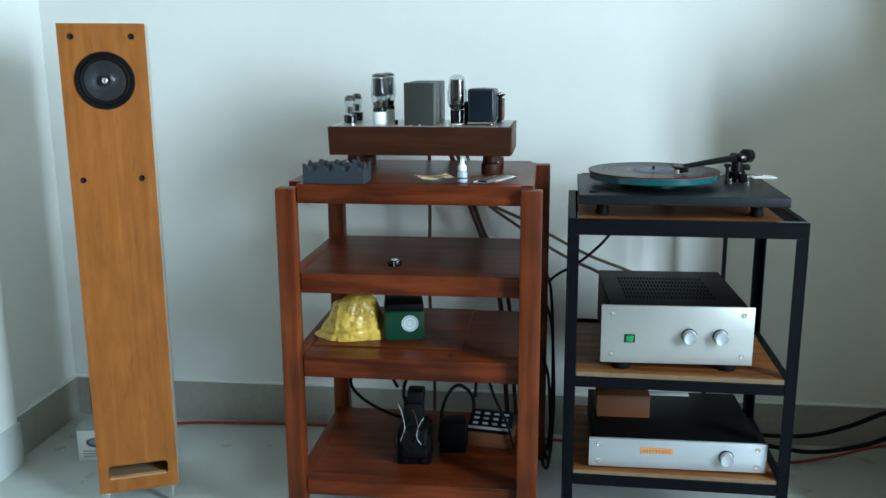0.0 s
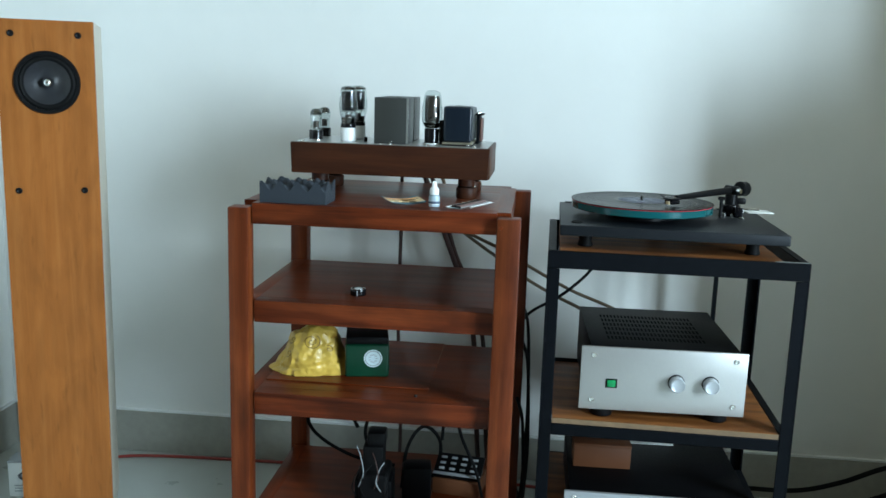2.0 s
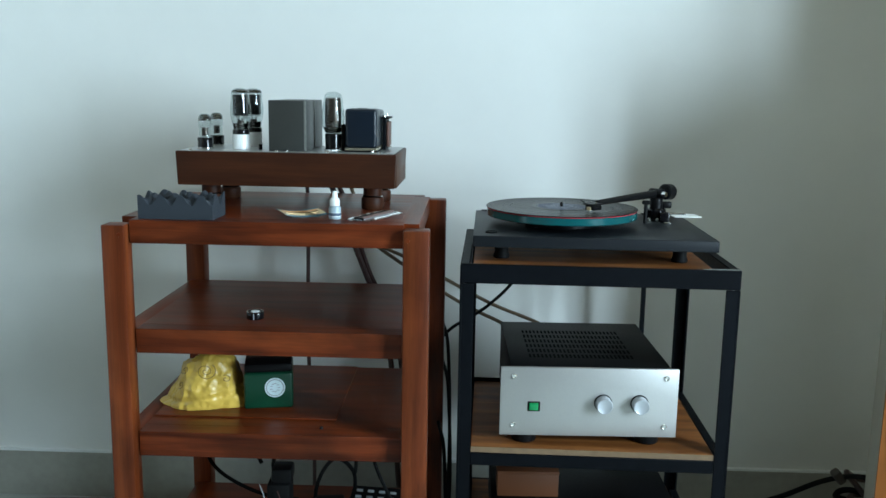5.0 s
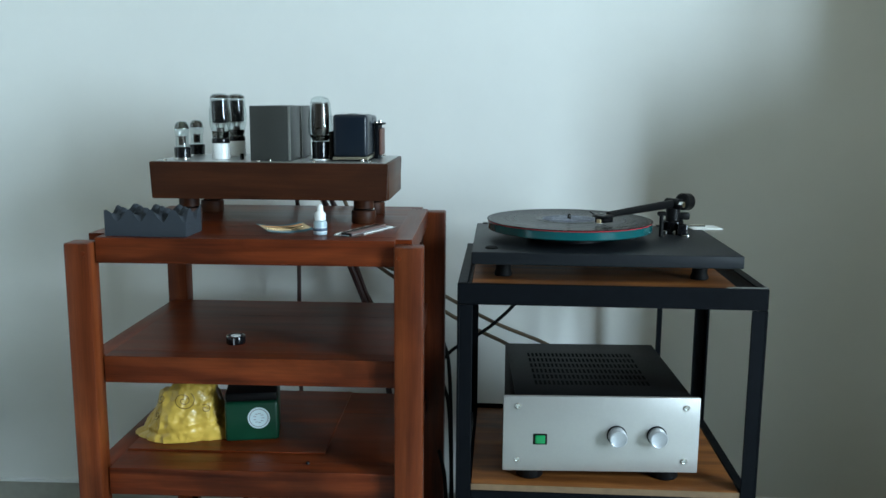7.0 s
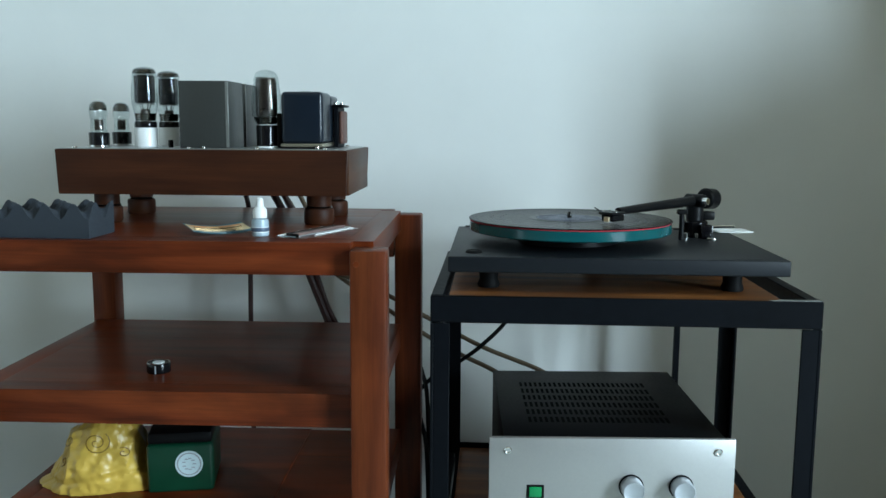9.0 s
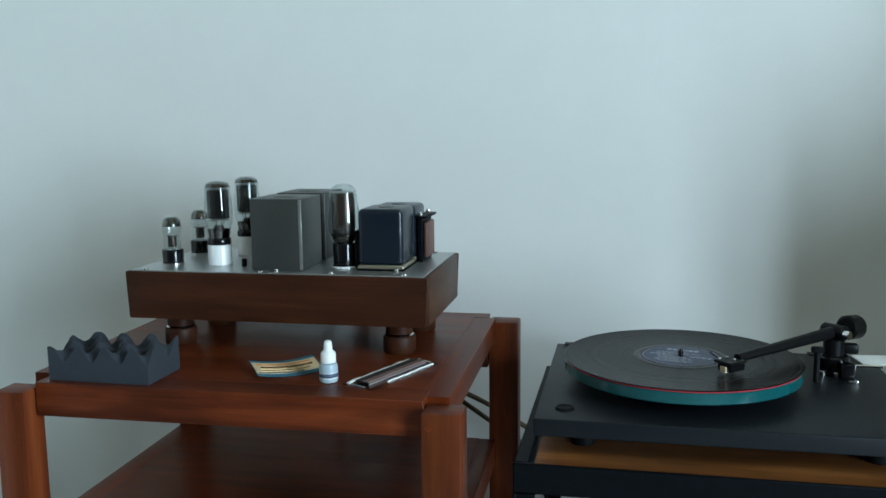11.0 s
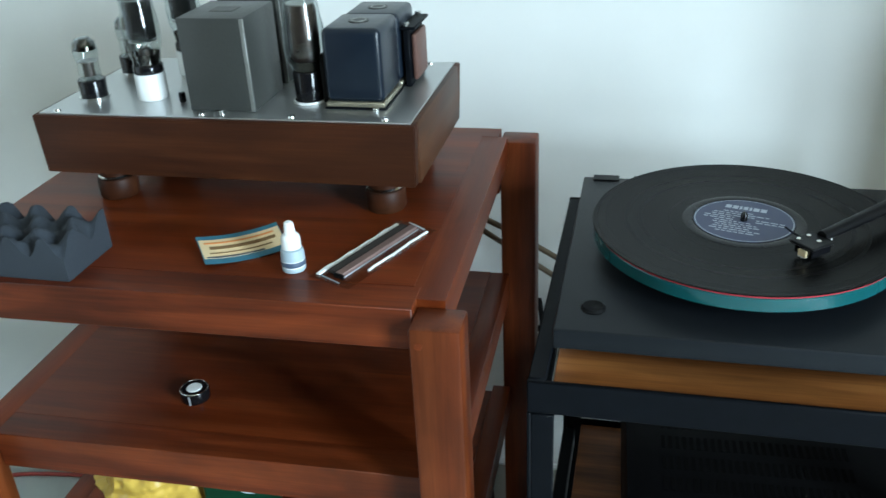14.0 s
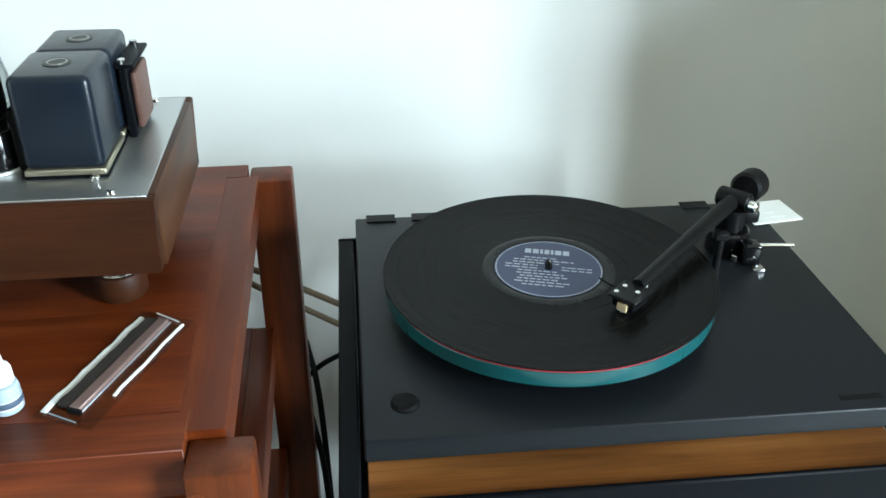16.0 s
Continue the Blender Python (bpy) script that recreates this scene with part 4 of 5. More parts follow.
for y in (q[2] + 0.004, q[3] - 0.004):
    part("bolt", cyl(q[0] + 0.003, y, PT + 0.070, PT + 0.074, 0.0038, 10), M_CHROME, t)

# ---- small things on the rack top ----


def foam_block(m):
    """Egg-crate foam: a slab whose top rises and falls in rows of bumps."""
    b = bmesh.new()
    nx, ny, w, dp = 84, 48, 0.142, 0.080

    def h(i, j):
        u, v = 2 * math.pi * 3.6 * i / nx + 0.9, 2 * math.pi * 1.5 * j / ny + 0.4
        wave = 0.5 + 0.5 * math.sin(u + 0.25 * math.sin(v)) * math.cos(v)
        return 0.0255 + 0.0215 * wave + 0.004 * noise.noise((i * 0.12, j * 0.12, 2)) + 0.0015 * noise.noise((i * 0.4, j * 0.4, 7))
    top = [[b.verts.new((w * i / nx, dp * j / ny, h(i, j))) for j in range(ny + 1)] for i in range(nx + 1)]
    for i in range(nx):
        for j in range(ny):
            b.faces.new((top[i][j], top[i + 1][j], top[i + 1][j + 1], top[i][j + 1]))
    rim = [top[i][0] for i in range(nx)] + [top[nx][j] for j in range(ny)] + [top[i][ny] for i in range(nx, 0, -1)] + [top[0][j] for j in range(ny, 0, -1)]
    low = [b.verts.new((v.co.x, v.co.y, 0)) for v in rim]
    for i in range(len(rim)):
        j = (i + 1) % len(rim)
        b.faces.new((rim[i], low[i], low[j], rim[j]))
    b.faces.new(low)
    return solo("foam_block", b, M_FOAM, "dark grey egg-crate foam block on the rack top", "foam", m)


foam_block(pose(-0.232, -0.004, 0.8579, 0, 0, -1.5))

bt = thing("dropper_bottle", "small frosted dropper bottle with a white cap", "bottle", pose(0.131, 0.046, 0.8579))
bo = part("body", lathe([(0, 0), (0.0108, 0), (0.0120, 0.0015), (0.0120, 0.019), (0.011, 0.0235), (0.0075, 0.0255), (0, 0.0255)], 28), M_BOTTLE, bt)
part("label", lathe([(0.01215, 0.0055), (0.01225, 0.006), (0.01225, 0.0125), (0.01215, 0.013)], 28), M_WHITEPL, bo)
b = lathe([(0.0123, 0.0068), (0.01245, 0.0070), (0.01245, 0.0122), (0.0123, 0.0124)], 28)
part("print_band", b, M_BOTTLELBL, bo, "dark printed band")
part("cap", lathe([(0, 0.0255), (0.0098, 0.0255), (0.0098, 0.036), (0.0088, 0.0385), (0.0058, 0.041), (0.0052, 0.048), (0.0046, 0.052), (0.003, 0.0535), (0, 0.0537)], 24), M_WHITEPL, bt, "white screw cap")


def curled(w, h, rise, m, name, mat, parent, z=0.0, x0=0.0, y0=0.0, th=0.0004, label=""):
    """A thin strip of card that curls up towards both ends."""
    b = bmesh.new()
    n = 18
    rows = []
    for i in range(n + 1):
        x = x0 + w * i / n
        u = (x - 0.05) / 0.05
        zz = z + rise * u * u
        rows.append([b.verts.new((x, y0, zz)), b.verts.new((x, y0 + h, zz)), b.verts.new((x, y0 + h, zz + th)), b.verts.new((x, y0, zz + th))])
    for p_, q_ in zip(rows, rows[1:]):
        for k in range(4):
            b.faces.new((p_[k], p_[(k + 1) % 4], q_[(k + 1) % 4], q_[k]))
    b.faces.new(rows[0])
    b.faces.new(rows[-1])
    o = part(name, b, mat, parent, label)
    return o


CM = pose(0.040, 0.034, 0.8583, 0, 0, 35) @ Matrix.Rotation(radians(7), 4, "X")
card = thing("printed_card", "curled cream card with a dark blue border and bronze stripe", "card", CM)
base = curled(0.088, 0.055, 0.006, None, "border", M_CYANCARD, card)
curled(0.086, 0.037, 0.006, None, "face", M_CREAM, card, 0.0005, 0.001, 0.0095)
curled(0.070, 0.006, 0.006, None, "stripe", M_COPPERFOIL, card, 0.001, 0.010, 0.026, label="bronze foil stripe")
curled(0.060, 0.0025, 0.006, None, "stripe", M_DARKPRINT, card, 0.001, 0.004, 0.0095)
curled(0.074, 0.003, 0.006, None, "stripe", M_ORANGE, card, 0.001, 0.006, 0.0375, label="orange stripe")
curled(0.066, 0.002, 0.006, None, "stripe", M_COPPERFOIL, card, 0.001, 0.008, 0.0175)

PKA = math.atan2(0.124, 0.054)
pk = thing("brush_pack", "flat record brush in a clear plastic sleeve", "brush", pose(0.1775, 0.032, 0.8581, 0, 0, math.degrees(PKA)))
part("brush_back", box(0.004, 0.128, -0.0085, 0.0010, 0.0005, 0.0052, 0.0008, 1), M_BRUSHPINK, pk, "mauve metal back")
# Thin aluminium strip draws the glint along the brush back's edge.
part("edge_glint", box(0.003, 0.129, -0.0097, -0.0087, 0.0005, 0.0016, 0.0003, 1), M_ALU_COOL, pk, "bright strip drawn as the glint along the edge")
part("end_cap", box(0.0015, 0.0038, -0.0105, 0.0015, 0.0003, 0.0046), M_BLACK, pk, smooth=False)
part("velvet_pad", box(0.005, 0.126, 0.0013, 0.0125, 0.0005, 0.0045, 0.0008, 1), M_VELVET, pk, "dark velvet pad")


def ribbon(name, pts, w, mat, parent, h=0.0016, label=""):
    b = bmesh.new()
    rows = []
    for i, (x, y, z) in enumerate(pts):
        rows.append([b.verts.new((x, y - w / 2, z)), b.verts.new((x, y + w / 2, z)), b.verts.new((x, y + w / 2 * 0.6, z + h)), b.verts.new((x, y - w / 2 * 0.6, z + h))])
    for p_, q_ in zip(rows, rows[1:]):
        for k in range(4):
            b.faces.new((p_[k], p_[(k + 1) % 4], q_[(k + 1) % 4], q_[k]))
    b.faces.new(rows[0])
    b.faces.new(rows[-1])
    return part(name, b, mat, parent, label)


# White ribbons put the glare along the clear sleeve's folds into solid colour.
ribbon("sleeve_fold_glare", [(-0.004 + 0.01 * i, 0.0180 + 0.0004 * math.sin(i * 1.3), 0.0008 + 0.0005 * (i % 3)) for i in range(14)], 0.0056, M_WHITEPL, pk, label="fold of the clear sleeve, its glare put in as solid white")
ribbon("sleeve_fold_glare", [(0.028 + 0.01 * i, -0.0210 + 0.0005 * math.sin(i * 1.1), 0.0006 + 0.0004 * (i % 2)) for i in range(11)], 0.0024, M_WHITEPL, pk, label="fold of the clear sleeve, its glare put in as solid white")
ribbon("sleeve_fold_glare", [(0.130 + 0.0015 * i, -0.016 + 0.006 * i, 0.0012) for i in range(5)], 0.0028, M_WHITEPL, pk)
ribbon("sleeve_fold_glare", [(-0.007 + 0.0006 * i, -0.012 + 0.005 * i, 0.0008) for i in range(6)], 0.0016, M_BOTTLE, pk, label="dull crimp at the sleeve's end")
part("sleeve", box(-0.010, 0.138, -0.027, 0.024, 0.0001, 0.0004), M_SLEEVE, pk, "clear plastic sleeve", smooth=False)
solo("wood_chip", box(-0.003, 0.003, -0.0012, 0.0012, 0, 0.0012, 0.0004, 1), M_CREAM, "tiny pale wood chip on the rack top", "chip", pose(0.094, 0.115, 0.8579, 0, 0, 20))

# ---- on the second and third shelf ----
pu = thing("round_weight", "small black round weight with a white top", "weight", pose(-0.038, 0.091, 0.6454))
part("body", lathe([(0, 0), (0.0165, 0), (0.0175, 0.0015), (0.0175, 0.013), (0.0168, 0.0145), (0.0150, 0.0150), (0.0142, 0.0143), (0, 0.0143)], 36), M_GLOSSBLACK, pu)
part("rim", lathe([(0.0170, 0.0146), (0.0164, 0.0153), (0.0154, 0.0153), (0.0150, 0.0147)], 36), M_CHROME, pu, "thin bright rim")
part("cap", lathe([(0, 0.0144), (0.0092, 0.0144), (0.0088, 0.0152), (0, 0.0154)], 30), M_WHITEPL, pu, "white centre")
# Solid bright sliver imitates a glint on the weight's front.
part("front_glint", box(0.0, 0.0022, -0.0180, -0.0173, 0.001, 0.013), M_ALU_COOL, pu, "bright sliver standing in for a glint on the side", smooth=False)


def bag(m):
    """A crumpled plastic bag slumped on the shelf: a wedge with sharp creases and a drawn-out corner."""
    b = bmesh.new()
    nu, nv = 150, 80
    rows = []
    for j in range(nv):
        ph = j / nv * math.pi / 2
        row = []
        for i in range(nu):
            a = 2 * math.pi * i / nu
            ca, sa = math.cos(a), math.sin(a)
            r = math.cos(ph) ** (0.46 - 0.08 * ca)
            low = (1 - math.sin(ph)) ** 3
            rx = (0.063 + 0.055 * (1 - math.sin(ph)) ** 1.6 * ca ** 3) if ca > 0 else (0.070 + 0.024 * low)
            x, y, z = rx * r * ca, 0.058 * r * sa, 0.104 * math.sin(ph) ** 1.05
            z *= 1 - 0.10 * max(0.0, ca) * r + 0.24 * min(0.0, ca) * r
            x += 0.004 * math.sin(ph) ** 2
            big = noise.voronoi((x * 13 + 2, y * 13, z * 11 + 3))[0]
            mid = noise.voronoi((x * 34 + 5, y * 34, z * 20))[0]
            fine = noise.voronoi((x * 80, y * 80 + 2, z * 60))[0]
            k = 0.017 * (1 - min(1, (big[1] - big[0]) * 1.2)) + 0.0050 * (1 - min(1, (mid[1] - mid[0]) * 1.3)) + 0.0026 * (1 - min(1, (fine[1] - fine[0]) * 1.4)) - 0.012
            # the gathered fold that runs round the foot of the bag
            k -= 0.007 * math.exp(-((z - 0.020 - 0.012 * ca) / 0.005) ** 2) * (0.4 + 0.6 * max(0.0, -ca))
            nrm = Vector((x / rx, y / 0.060, z / 0.098 + 0.05)).normalized()
            p_ = Vector((x, y, z)) + nrm * k
            p_.z = max(0.0, p_.z)
            row.append(b.verts.new(p_))
        rows.append(row)
    for r0, r1 in zip(rows, rows[1:]):
        for i in range(nu):
            b.faces.new((r0[i], r0[(i + 1) % nu], r1[(i + 1) % nu], r1[i]))
    tip = b.verts.new((0.004, 0, 0.096))
    for i in range(nu):
        b.faces.new((rows[-1][i], rows[-1][(i + 1) % nu], tip))
    b.faces.new(list(reversed(rows[0])))
    ob = thing("plastic_bag", "crumpled yellow plastic bag with ochre swirl print on the shelf", "bag", m)
    tree = BVHTree.FromBMesh(b)
    body = part("body", b, M_YELLOW, ob)
    body.data.set_sharp_from_angle(angle=radians(30))
    for cx, cz, rad, turns, sense in ((0.010, 0.066, 0.021, 2.2, 1), (-0.036, 0.070, 0.012, 1.6, -1), (0.050, 0.052, 0.010, 1.4, 1), (-0.044, 0.036, 0.010, 1.4, -1)):
        pts = []
        for t in range(4, 40):
            q = t / 40
            ang = sense * q * turns * 2 * math.pi
            hit = tree.ray_cast(Vector((cx + rad * q * math.cos(ang), -0.2, cz + rad * q * math.sin(ang) + 0.09)), Vector((0, 0.894, -0.447)))[0]
            if hit:
                pts.append(hit)
        if len(pts) > 4:
            part("swirl_print", sweep(pts, 0.0010, 5, 1), M_YELLOWDK, ob, "ochre swirl")
    return ob


solo("loose_board", box(-0.2445, 0.128, 0.070, 0.422, 0.4402, 0.4432, 0.0008, 1), M_TEAK_X, "thin teak board lying on the shelf", "board")
bg = bag(pose(-0.160, 0.162, 0.4434))

gb = thing("green_tin", "dark green tin box with a pale round emblem", "box", pose(-0.0705, 0.110, 0.4434, 0, 0, 11))
body = part("body", box(0, 0.101, 0, 0.120, 0, 0.078, 0.006, 3), M_GREEN, gb)
part("lid", box(0.002, 0.099, 0.002, 0.118, 0.0782, 0.096, 0.004, 2), M_BLACK, gb, "black lid")
em = part("emblem", lathe([(0, 0), (0.021, 0), (0.021, 0.0008), (0, 0.0008)], 40, Matrix.Translation((0.064, -0.0002, 0.046)) @ Matrix.Rotation(radians(90), 4, "X")), M_PALEBLUE, gb, "pale round emblem", smooth=False)
b = lathe([(0.0165, 0.0009), (0.0185, 0.0009)], 40)
for k in range(9):
    a = k * 0.7
    box(0.008 * math.cos(a) - 0.0025, 0.008 * math.cos(a) + 0.0025, 0.009 * math.sin(a) - 0.0008, 0.009 * math.sin(a) + 0.0008, 0.0008, 0.0010, bm=b)
part("emblem_print", b, M_GREYPRINT, em, smooth=False).matrix_basis = Matrix.Translation((0.064, -0.0002, 0.046)) @ Matrix.Rotation(radians(90), 4, "X")
solo("loose_knot", lathe([(0, 0), (0.004, 0.0), (0.003, 0.004), (0, 0.005)], 10), M_BLACK, "tiny dark crumb on the shelf", "crumb", pose(0.105, 0.026, 0.4404))

# ---- bottom shelf: power supply, meter box and leads ----
ps = thing("power_supply", "black power transformer block with loose wires", "transformer", pose(0.003, 0.087, 0.1244, 0, 0, 3))
core = part("core", box(-0.043, 0.043, 0, 0.085, 0, 0.082, 0.004), M_CASE, ps)
part("coil", box(-0.034, 0.036, -0.008, 0.093, 0.020, 0.098, 0.010, 3), M_RUBBER, ps)
part("upper_block", box(-0.026, 0.022, 0.010, 0.07, 0.0985, 0.160, 0.005), M_RUBBER, ps)
part("cap_block", box(-0.017, 0.026, 0.014, 0.064, 0.1605, 0.192, 0.006), M_BLACK, ps)
for x, y, z0, z1, lean, mt in ((-0.032, -0.010, 0.070, 0.165, 0.012, M_GREYPRINT), (0.020, -0.011, 0.060, 0.128, -0.010, M_GREYPRINT), (0.030, -0.010, 0.050, 0.100, 0.006, M_RUBBER),
                               (-0.012, -0.011, 0.040, 0.120, -0.014, M_RUBBER), (0.004, -0.010, 0.066, 0.150, 0.010, M_MAROON), (-0.038, -0.006, 0.045, 0.105, -0.008, M_RUBBER)):
    part("wire", sweep([(x, y, z0), (x + lean, y - 0.010, (z0 * 0.6 + z1 * 0.4)), (x + lean * 0.4, y - 0.004, z1 * 0.8 + z0 * 0.2), (x - lean * 0.6, y + 0.012, z1)], 0.0012, 6), mt, ps, "thin insulated wire")
for x, z in ((-0.022, 0.012), (0.024, 0.012)):
    part("terminal", box(x - 0.006, x + 0.006, -0.006, 0.001, z - 0.005, z + 0.006, 0.001), M_STEEL, ps)

mb = thing("control_box", "small brown box with a sloped panel of pale keys", "box", pose(0.128, 0.215, 0.1244, 0, 0, -8))
part("body", box(0, 0.118, 0, 0.09, 0, 0.040, 0.003), M_BROWNBOX, mb)
pn = part("panel", box(0.0, 0.118, 0.0, 0.070, 0.0, 0.010, 0.002), M_BLACK, mb, "black sloped panel")
pn.matrix_basis = Matrix.Translation((0, 0.002, 0.0415)) @ Matrix.Rotation(radians(28), 4, "X")
part("wedge", box(0.004, 0.114, 0.036, 0.06, 0.0405, 0.056, 0.001), M_BLACK, mb)
part("front_bar", box(0.001, 0.117, 0.002, 0.010, 0.0102, 0.0125, 0.0006), M_ALU_COOL, pn, "pale front bar")
for r_ in range(3):
    for k in range(4):
        part("key", box(0.012 + k * 0.026, 0.026 + k * 0.026, 0.018 + r_ * 0.017, 0.024 + r_ * 0.017, 0.0102, 0.0140, 0.001), M_GREYPRINT, pn)

# ---- preamplifier and line stage on the stand ----


def knob(x, y, z, r, depth, mat, parent):
    q = Matrix.Translation((x, y, z)) @ Matrix.Rotation(radians(90), 4, "X")
    k = part("knob", lathe([(0, 0), (r * 0.92, 0), (r, 0.002), (r, depth - 0.002), (r - 0.0015, depth), (r - 0.0025, depth - 0.0006), (0, depth - 0.0008)], 36, q), mat, parent, "silver knob")
    part("collar", lathe([(r * 0.8, -0.0005), (r * 1.12, -0.0005), (r * 1.12, 0.0015), (r * 0.8, 0.0015)], 30, q), M_STEEL, k)
    return k


def panel_bolt(x, y, z, parent):
    q = Matrix.Translation((x, y, z)) @ Matrix.Rotation(radians(90), 4, "X")
    part("bolt", lathe([(0, 0), (0.0055, 0), (0.0055, 0.002), (0.0044, 0.003), (0.003, 0.003), (0.0025, 0.0012), (0, 0.0012)], 16, q), M_CHROME, parent)


pr = thing("preamplifier", "black-cased preamplifier with a thick brushed silver front", "amplifier", pose(0.4560, 0.010, 0.4295, 0, 0, 1.5))
PWI, Z0 = 0.3430, 0.020
pf = part("front_panel", box(0, PWI, -0.005, 0.003, Z0 - 0.003, Z0 + 0.134, 0.0012), M_ALU, pr, "brushed silver front panel")
case = part("case", box(0.021, PWI - 0.010, 0.0035, 0.352, Z0, Z0 + 0.130, 0.0015), M_CASE, pr, "black steel case")
# Slots are near-black plates; the shade of open slots is in their colour.
for row in range(6):
    for k in range(26):
        x = 0.062 + k * 0.0082
        y = 0.075 + row * 0.036
        part("vent_slot", box(x, x + 0.0042, y, y + 0.022, Z0 + 0.1296, Z0 + 0.1304), M_SLOT, case, smooth=False)
for x in (0.050, PWI - 0.052):
    for y in (0.022, 0.29):
        part("foot", lathe([(0, 0), (0.023, 0), (0.0245, 0.003), (0.0235, Z0 - 0.002), (0.018, Z0 + 0.0005), (0, Z0 + 0.0005)], 28, Matrix.Translation((x, y, 0))), M_BLACK, pr)
for x in (0.026, PWI - 0.024):
    for z in (Z0 + 0.018, Z0 + 0.116):
        panel_bolt(x, -0.005, z, pf)
sw = part("power_switch", box(0.053, 0.0775, -0.0065, -0.004, Z0 + 0.046, Z0 + 0.066, 0.0008, 1), M_BLACK, pf)
part("rocker", box(0.0565, 0.074, -0.0082, -0.0062, Z0 + 0.0485, Z0 + 0.0635, 0.001), M_LED, pf, "green rocker switch")
for x in (0.199, 0.269):
    knob(x, -0.005, Z0 + 0.065, 0.0155, 0.022, M_ALU_COOL, pf)

ls = thing("line_stage", "low black-cased component with a silver front and copper badge", "amplifier", pose(0.437, 0.002, 0.1845, 0, 0, 0.3))
pf = part("front_panel", box(0, 0.408, -0.005, 0.003, 0.005, 0.076, 0.001), M_ALU_COOL, ls, "satin silver front panel")
case = part("case", box(0.012, 0.396, 0.0035, 0.315, 0.008, 0.074, 0.0015), M_CASE, ls, "gloss black case")
for x, y in ((0.05, 0.04), (0.36, 0.04), (0.05, 0.28), (0.36, 0.28)):
    part("foot", cyl(x, y, 0, 0.0085, 0.015, 20), M_RUBBER, ls)
for x in (0.022, 0.386):
    for z in (0.020, 0.062):
        panel_bolt(x, -0.005, z, pf)
bd = part("badge", box(0.118, 0.194, -0.0062, -0.0048, 0.042, 0.057, 0.0004, 1), M_ORANGE, pf, "copper-coloured badge")
b = bmesh.new()
for k in range(9):
    box(0.124 + k * 0.0073, 0.1295 + k * 0.0073, -0.0066, -0.0060, 0.046, 0.052, bm=b)
part("badge_print", b, M_COPPERFOIL, pf, smooth=False)
b = bmesh.new()
for k in range(6):
    box(0.136 + k * 0.007, 0.1415 + k * 0.007, -0.0054, -0.0048, 0.029, 0.0305, bm=b)
part("panel_print", b, M_GREYPRINT, pf, smooth=False)
knob(0.316, -0.005, 0.040, 0.0155, 0.018, M_ALU_COOL, pf)
wb = thing("wooden_block", "small brown wooden box on the black component", "box", pose(0.461, 0.131, 0.2587, 0, 0, 1.0))
part("body", box(0, 0.129, 0, 0.075, 0, 0.050, 0.001), M_BROWNBOX, wb)
part("lid", box(-0.001, 0.130, -0.001, 0.076, 0.0502, 0.056, 0.001), M_BROWNBOX, wb)
solo("paper_sheet", box(0, 0.11, 0, 0.02, 0, 0.002), M_PAPER, "folded white paper lying on the black component", "paper", pose(0.60, 0.285, 0.2590, 0, 0, 2), smooth=False)

# ---- the box behind the speaker, cables and clutter ----
cb = thing("carton", "small grey printed carton on the floor behind the speaker", "box", pose(-1.025, 0.292, FZ, 0, 0, 10))
part("body", box(0, 0.15, 0, 0.06, 0, 0.100, 0.001), M_PAPER, cb)
part("lid_edge", box(-0.001, 0.151, -0.001, 0.061, 0.096, 0.101, 0.0005, 1), M_GREYPRINT, cb)
part("oval_print", lathe([(0, 0.0), (0.030, 0.0), (0.030, 0.0005), (0, 0.0005)], 36, Matrix.Translation((0.055, 0, 0.058)) @ Matrix.Rotation(radians(90), 4, "X") @ Matrix.Diagonal((1, 0.5, 1, 1))), M_DARKPRINT, cb, "dark oval print", smooth=False)
part("oval_core", lathe([(0, 0.0), (0.024, 0.0), (0.024, 0.0008), (0, 0.0008)], 36, Matrix.Translation((0.057, 0, 0.060)) @ Matrix.Rotation(radians(90), 4, "X") @ Matrix.Diagonal((1, 0.45, 1, 1))), M_GREYPRINT, cb, smooth=False)
for z in (0.014, 0.022, 0.030):
    part("print_bar", box(0.015, 0.09 - z, -0.0006, 0, z, z + 0.003), M_GREYPRINT, cb, smooth=False)

cable("mains_cable", [(-0.85, 0.30, 0.02), (-0.90, 0.45, FZ + 0.006), (-0.84, 0.573, FZ + 0.006), (-0.52, 0.607, FZ + 0.006), (-0.20, 0.611, FZ + 0.006), (0.15, 0.60, FZ + 0.006), (0.55, 0.55, FZ + 0.006), (0.85, 0.485, FZ + 0.006), (1.02, 0.49, FZ + 0.006), (1.16, 0.525, FZ + 0.014), (1.28, 0.54, 0.025), (1.42, 0.50, 0.07)], 0.0045, M_REDCABLE, "thin red speaker cable along the skirting")
cable("speaker_cable", [(0.55, 0.52, 0.06), (0.75, 0.545, 0.045), (0.95, 0.54, 0.048), (1.08, 0.50, 0.070), (1.18, 0.47, 0.115), (1.27, 0.43, 0.180), (1.35, 0.40, 0.205), (1.42, 0.37, 0.18)], 0.0065, M_RUBBER, "black cable rising to the speaker")
cable("speaker_cable", [(0.60, 0.54, 0.035), (0.80, 0.55, 0.028), (0.98, 0.53, 0.020), (1.10, 0.49, 0.025), (1.22, 0.45, 0.070), (1.32, 0.42, 0.125), (1.42, 0.37, 0.14)], 0.0065, M_RUBBER, "black cable rising to the speaker")
HEAP = random.Random(11)
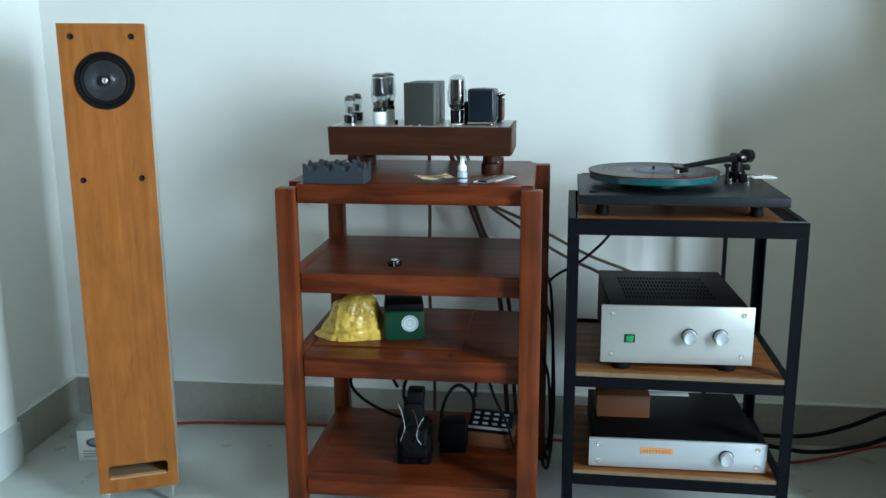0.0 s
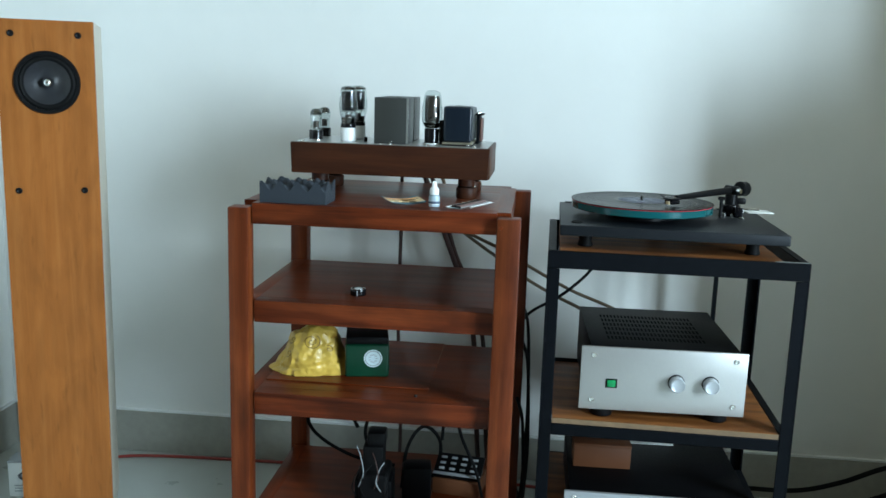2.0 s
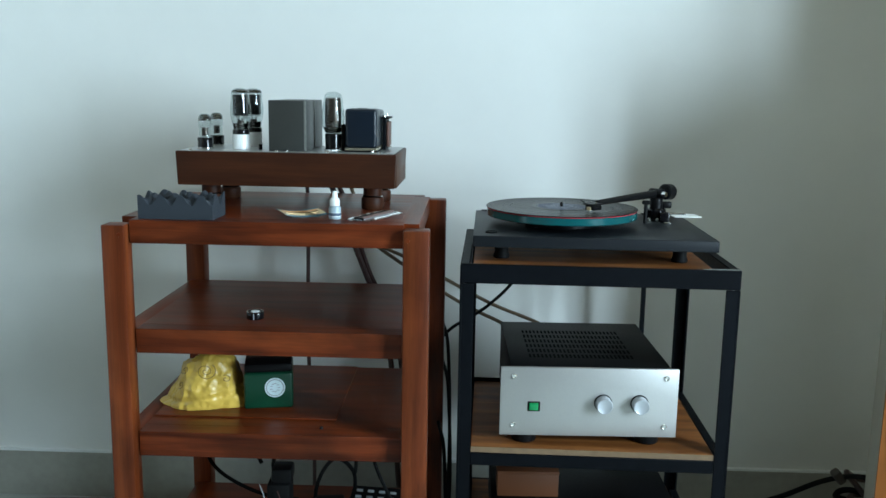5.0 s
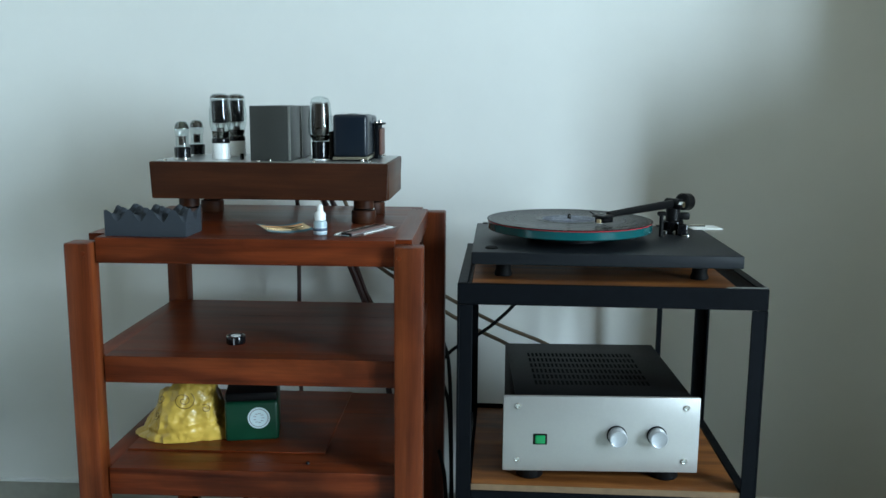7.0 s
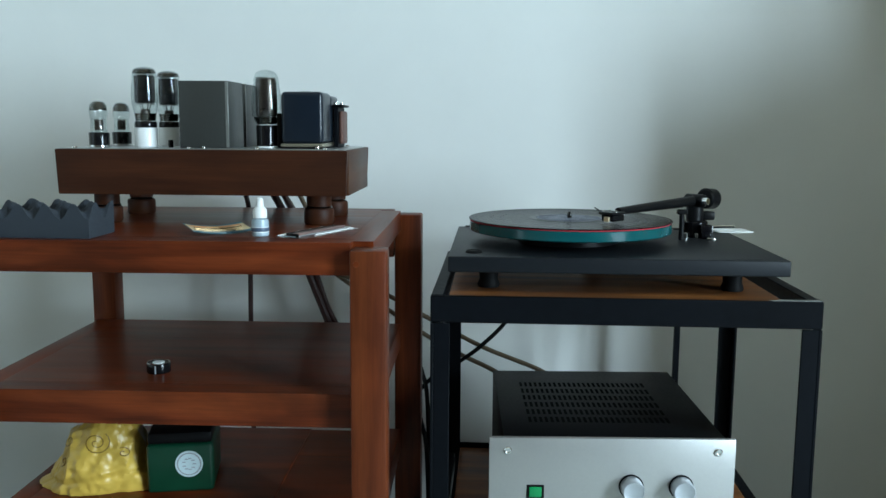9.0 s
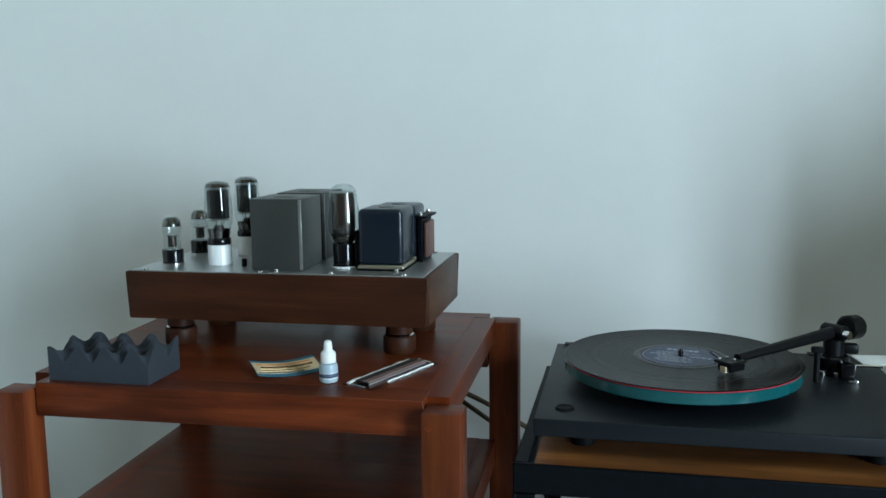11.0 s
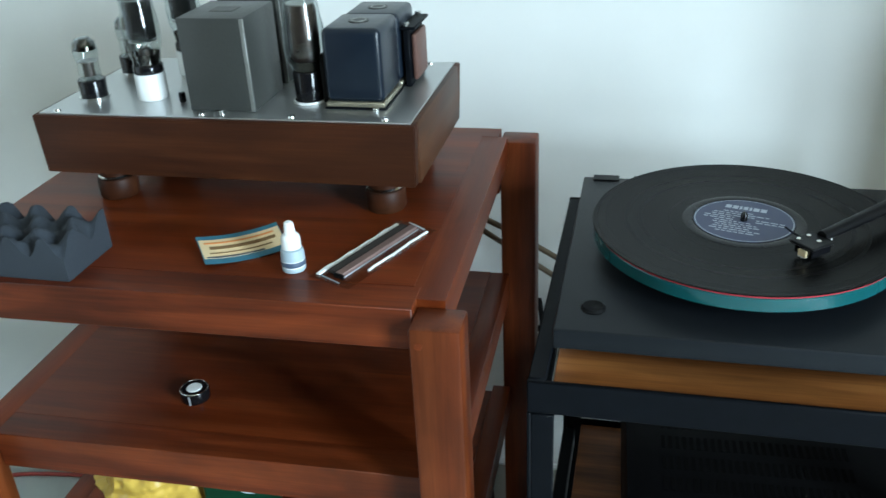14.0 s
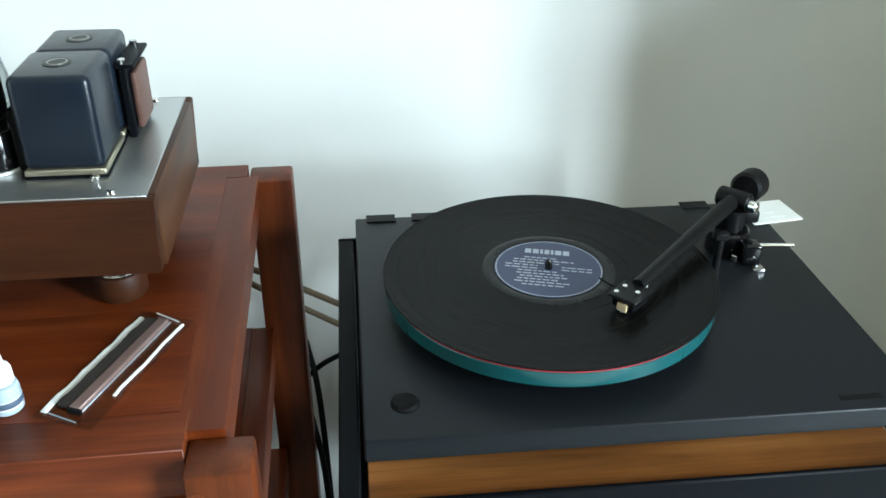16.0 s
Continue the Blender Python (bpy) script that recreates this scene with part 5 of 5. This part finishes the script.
for k in range(5):
    cx, cy, ra, ph = 1.390 + HEAP.uniform(-0.02, 0.04), 0.45 + HEAP.uniform(-0.04, 0.04), HEAP.uniform(0.045, 0.075), HEAP.uniform(0, 6.28)
    cable("tangled_cable", [(cx + ra * HEAP.uniform(0.7, 1.15) * math.cos(ph + t * 0.9), cy + ra * 0.75 * HEAP.uniform(0.7, 1.15) * math.sin(ph + t * 0.9), FZ + 0.010 + 0.030 * k + 0.06 * max(0.0, math.sin(ph + t * 0.55)) * HEAP.uniform(0.5, 1.2)) for t in range(12)],
          0.0075, M_RUBBER if k % 2 else M_MAROON, "dark cable lying tangled behind the speaker")
solo("plug", box(-0.020, 0.020, -0.012, 0.012, 0, 0.022, 0.006, 2), M_PLUG, "dull brown mains plug on the cable heap", "plug", pose(1.290, 0.418, 0.190, 14, 48, 20))
cable("signal_cable", [(0.08, 0.41, 0.93), (0.10, 0.53, 0.86), (0.14, 0.53, 0.74), (0.18, 0.53, 0.718), (0.265, 0.53, 0.680), (0.34, 0.53, 0.638), (0.45, 0.51, 0.585), (0.57, 0.46, 0.548), (0.60, 0.36, 0.53), (0.60, 0.345, 0.525)], 0.0045, M_TANCABLE, "tan signal cable between the amplifiers")
cable("signal_cable", [(0.05, 0.41, 0.93), (0.07, 0.54, 0.86), (0.12, 0.545, 0.76), (0.16, 0.54, 0.720), (0.265, 0.54, 0.648), (0.34, 0.54, 0.598), (0.41, 0.52, 0.565), (0.485, 0.47, 0.54), (0.52, 0.36, 0.52), (0.52, 0.343, 0.515)], 0.0045, M_TANCABLE, "tan signal cable between the amplifiers")
cable("turntable_cable", [(0.60, 0.40, 0.795), (0.57, 0.47, 0.76), (0.50, 0.50, 0.645), (0.45, 0.50, 0.592), (0.41, 0.51, 0.558), (0.34, 0.53, 0.505), (0.30, 0.55, 0.42), (0.30, 0.55, 0.2), (0.33, 0.52, FZ + 0.008)], 0.004, M_RUBBER, "thin black turntable cable")
cable("amplifier_cable", [(0.0, 0.41, 0.92), (-0.01, 0.53, 0.85), (-0.01, 0.53, 0.70), (-0.012, 0.53, 0.45), (0.0, 0.53, 0.2), (0.0, 0.52, FZ + 0.008)], 0.005, M_MAROON, "dark red cable hanging behind the rack")
cable("amplifier_cable", [(0.05, 0.41, 0.92), (0.07, 0.53, 0.82), (0.106, 0.535, 0.72), (0.135, 0.535, 0.645), (0.17, 0.535, 0.55), (0.20, 0.535, 0.40), (0.22, 0.53, 0.1), (0.24, 0.52, FZ + 0.008)], 0.007, M_MAROON, "dark red cable hanging behind the rack")
cable("amplifier_cable", [(0.07, 0.41, 0.92), (0.085, 0.54, 0.82), (0.119, 0.54, 0.72), (0.145, 0.54, 0.645), (0.19, 0.54, 0.55), (0.225, 0.54, 0.40), (0.245, 0.535, 0.1), (0.27, 0.52, FZ + 0.008)], 0.006, M_MAROON, "dark red cable hanging behind the rack")
for x, y, z0, z1 in ((0.346, 0.44, FZ + 0.006, 0.52), (0.350, 0.36, FZ + 0.006, 0.44), (0.344, 0.30, FZ + 0.006, 0.30)):
    cable("power_cable", [(x - 0.02, y + 0.14, z1), (x - 0.004, y + 0.06, z1 - 0.03), (x + 0.004, y, z1 - 0.14), (x + 0.006, y - 0.01, (z0 + z1) / 2 - 0.04), (x - 0.002, y + 0.03, z0 + 0.03), (x - 0.012, y + 0.10, z0), (x - 0.02, y + 0.18, z0)], 0.0045, M_RUBBER, "black power cord hanging between rack and stand")
cable("power_cable", [(-0.05, 0.17, 0.30), (-0.09, 0.20, 0.345), (-0.155, 0.25, 0.335), (-0.20, 0.28, 0.27), (-0.17, 0.30, 0.21), (-0.08, 0.30, 0.165), (0.02, 0.31, 0.145)], 0.0045, M_RUBBER, "black cord looped on the bottom shelf")
cable("power_cable", [(-0.02, 0.30, 0.135), (-0.06, 0.32, 0.23), (-0.015, 0.33, 0.33), (0.02, 0.36, 0.36), (0.06, 0.47, 0.38), (0.08, 0.53, 0.36)], 0.0045, M_RUBBER, "black cord looped on the bottom shelf")
cable("power_cable", [(0.055, 0.20, 0.14), (0.065, 0.21, 0.24), (0.10, 0.24, 0.285), (0.14, 0.26, 0.24), (0.13, 0.27, 0.15), (0.10, 0.30, 0.132)], 0.0045, M_RUBBER, "black cord looped on the bottom shelf")
cable("power_cable", [(0.15, 0.20, 0.27), (0.155, 0.21, 0.33), (0.175, 0.215, 0.335), (0.20, 0.205, 0.27), (0.235, 0.19, 0.20), (0.252, 0.19, 0.135)], 0.004, M_RUBBER, "black cord over the control box")
solo("battery_block", box(-0.035, 0.035, -0.03, 0.03, 0, 0.085, 0.006, 2), M_CASE, "black block beside the power transformer", "box", pose(0.092, 0.190, 0.1244, 0, 0, 8))
cable("power_cable", [(0.86, 0.45, 0.39), (0.875, 0.465, 0.36), (0.915, 0.46, 0.30), (0.905, 0.45, 0.245), (0.875, 0.445, 0.26), (0.872, 0.45, 0.31), (0.895, 0.455, 0.345), (0.80, 0.50, 0.30), (0.79, 0.52, 0.12), (0.80, 0.52, FZ + 0.008)], 0.006, M_RUBBER, "black cable looped behind the stand")
# Straight box drawn for the short white cable in the corner.
solo("white_corner_cable", box(-0.004, 0.004, -0.004, 0.0, 0, 0.10, 0.001, 1), M_WHITEPL, "slim white plastic strip in the corner, drawn for a hanging cable", "strip", pose(-1.155, 0.628, 0.0))
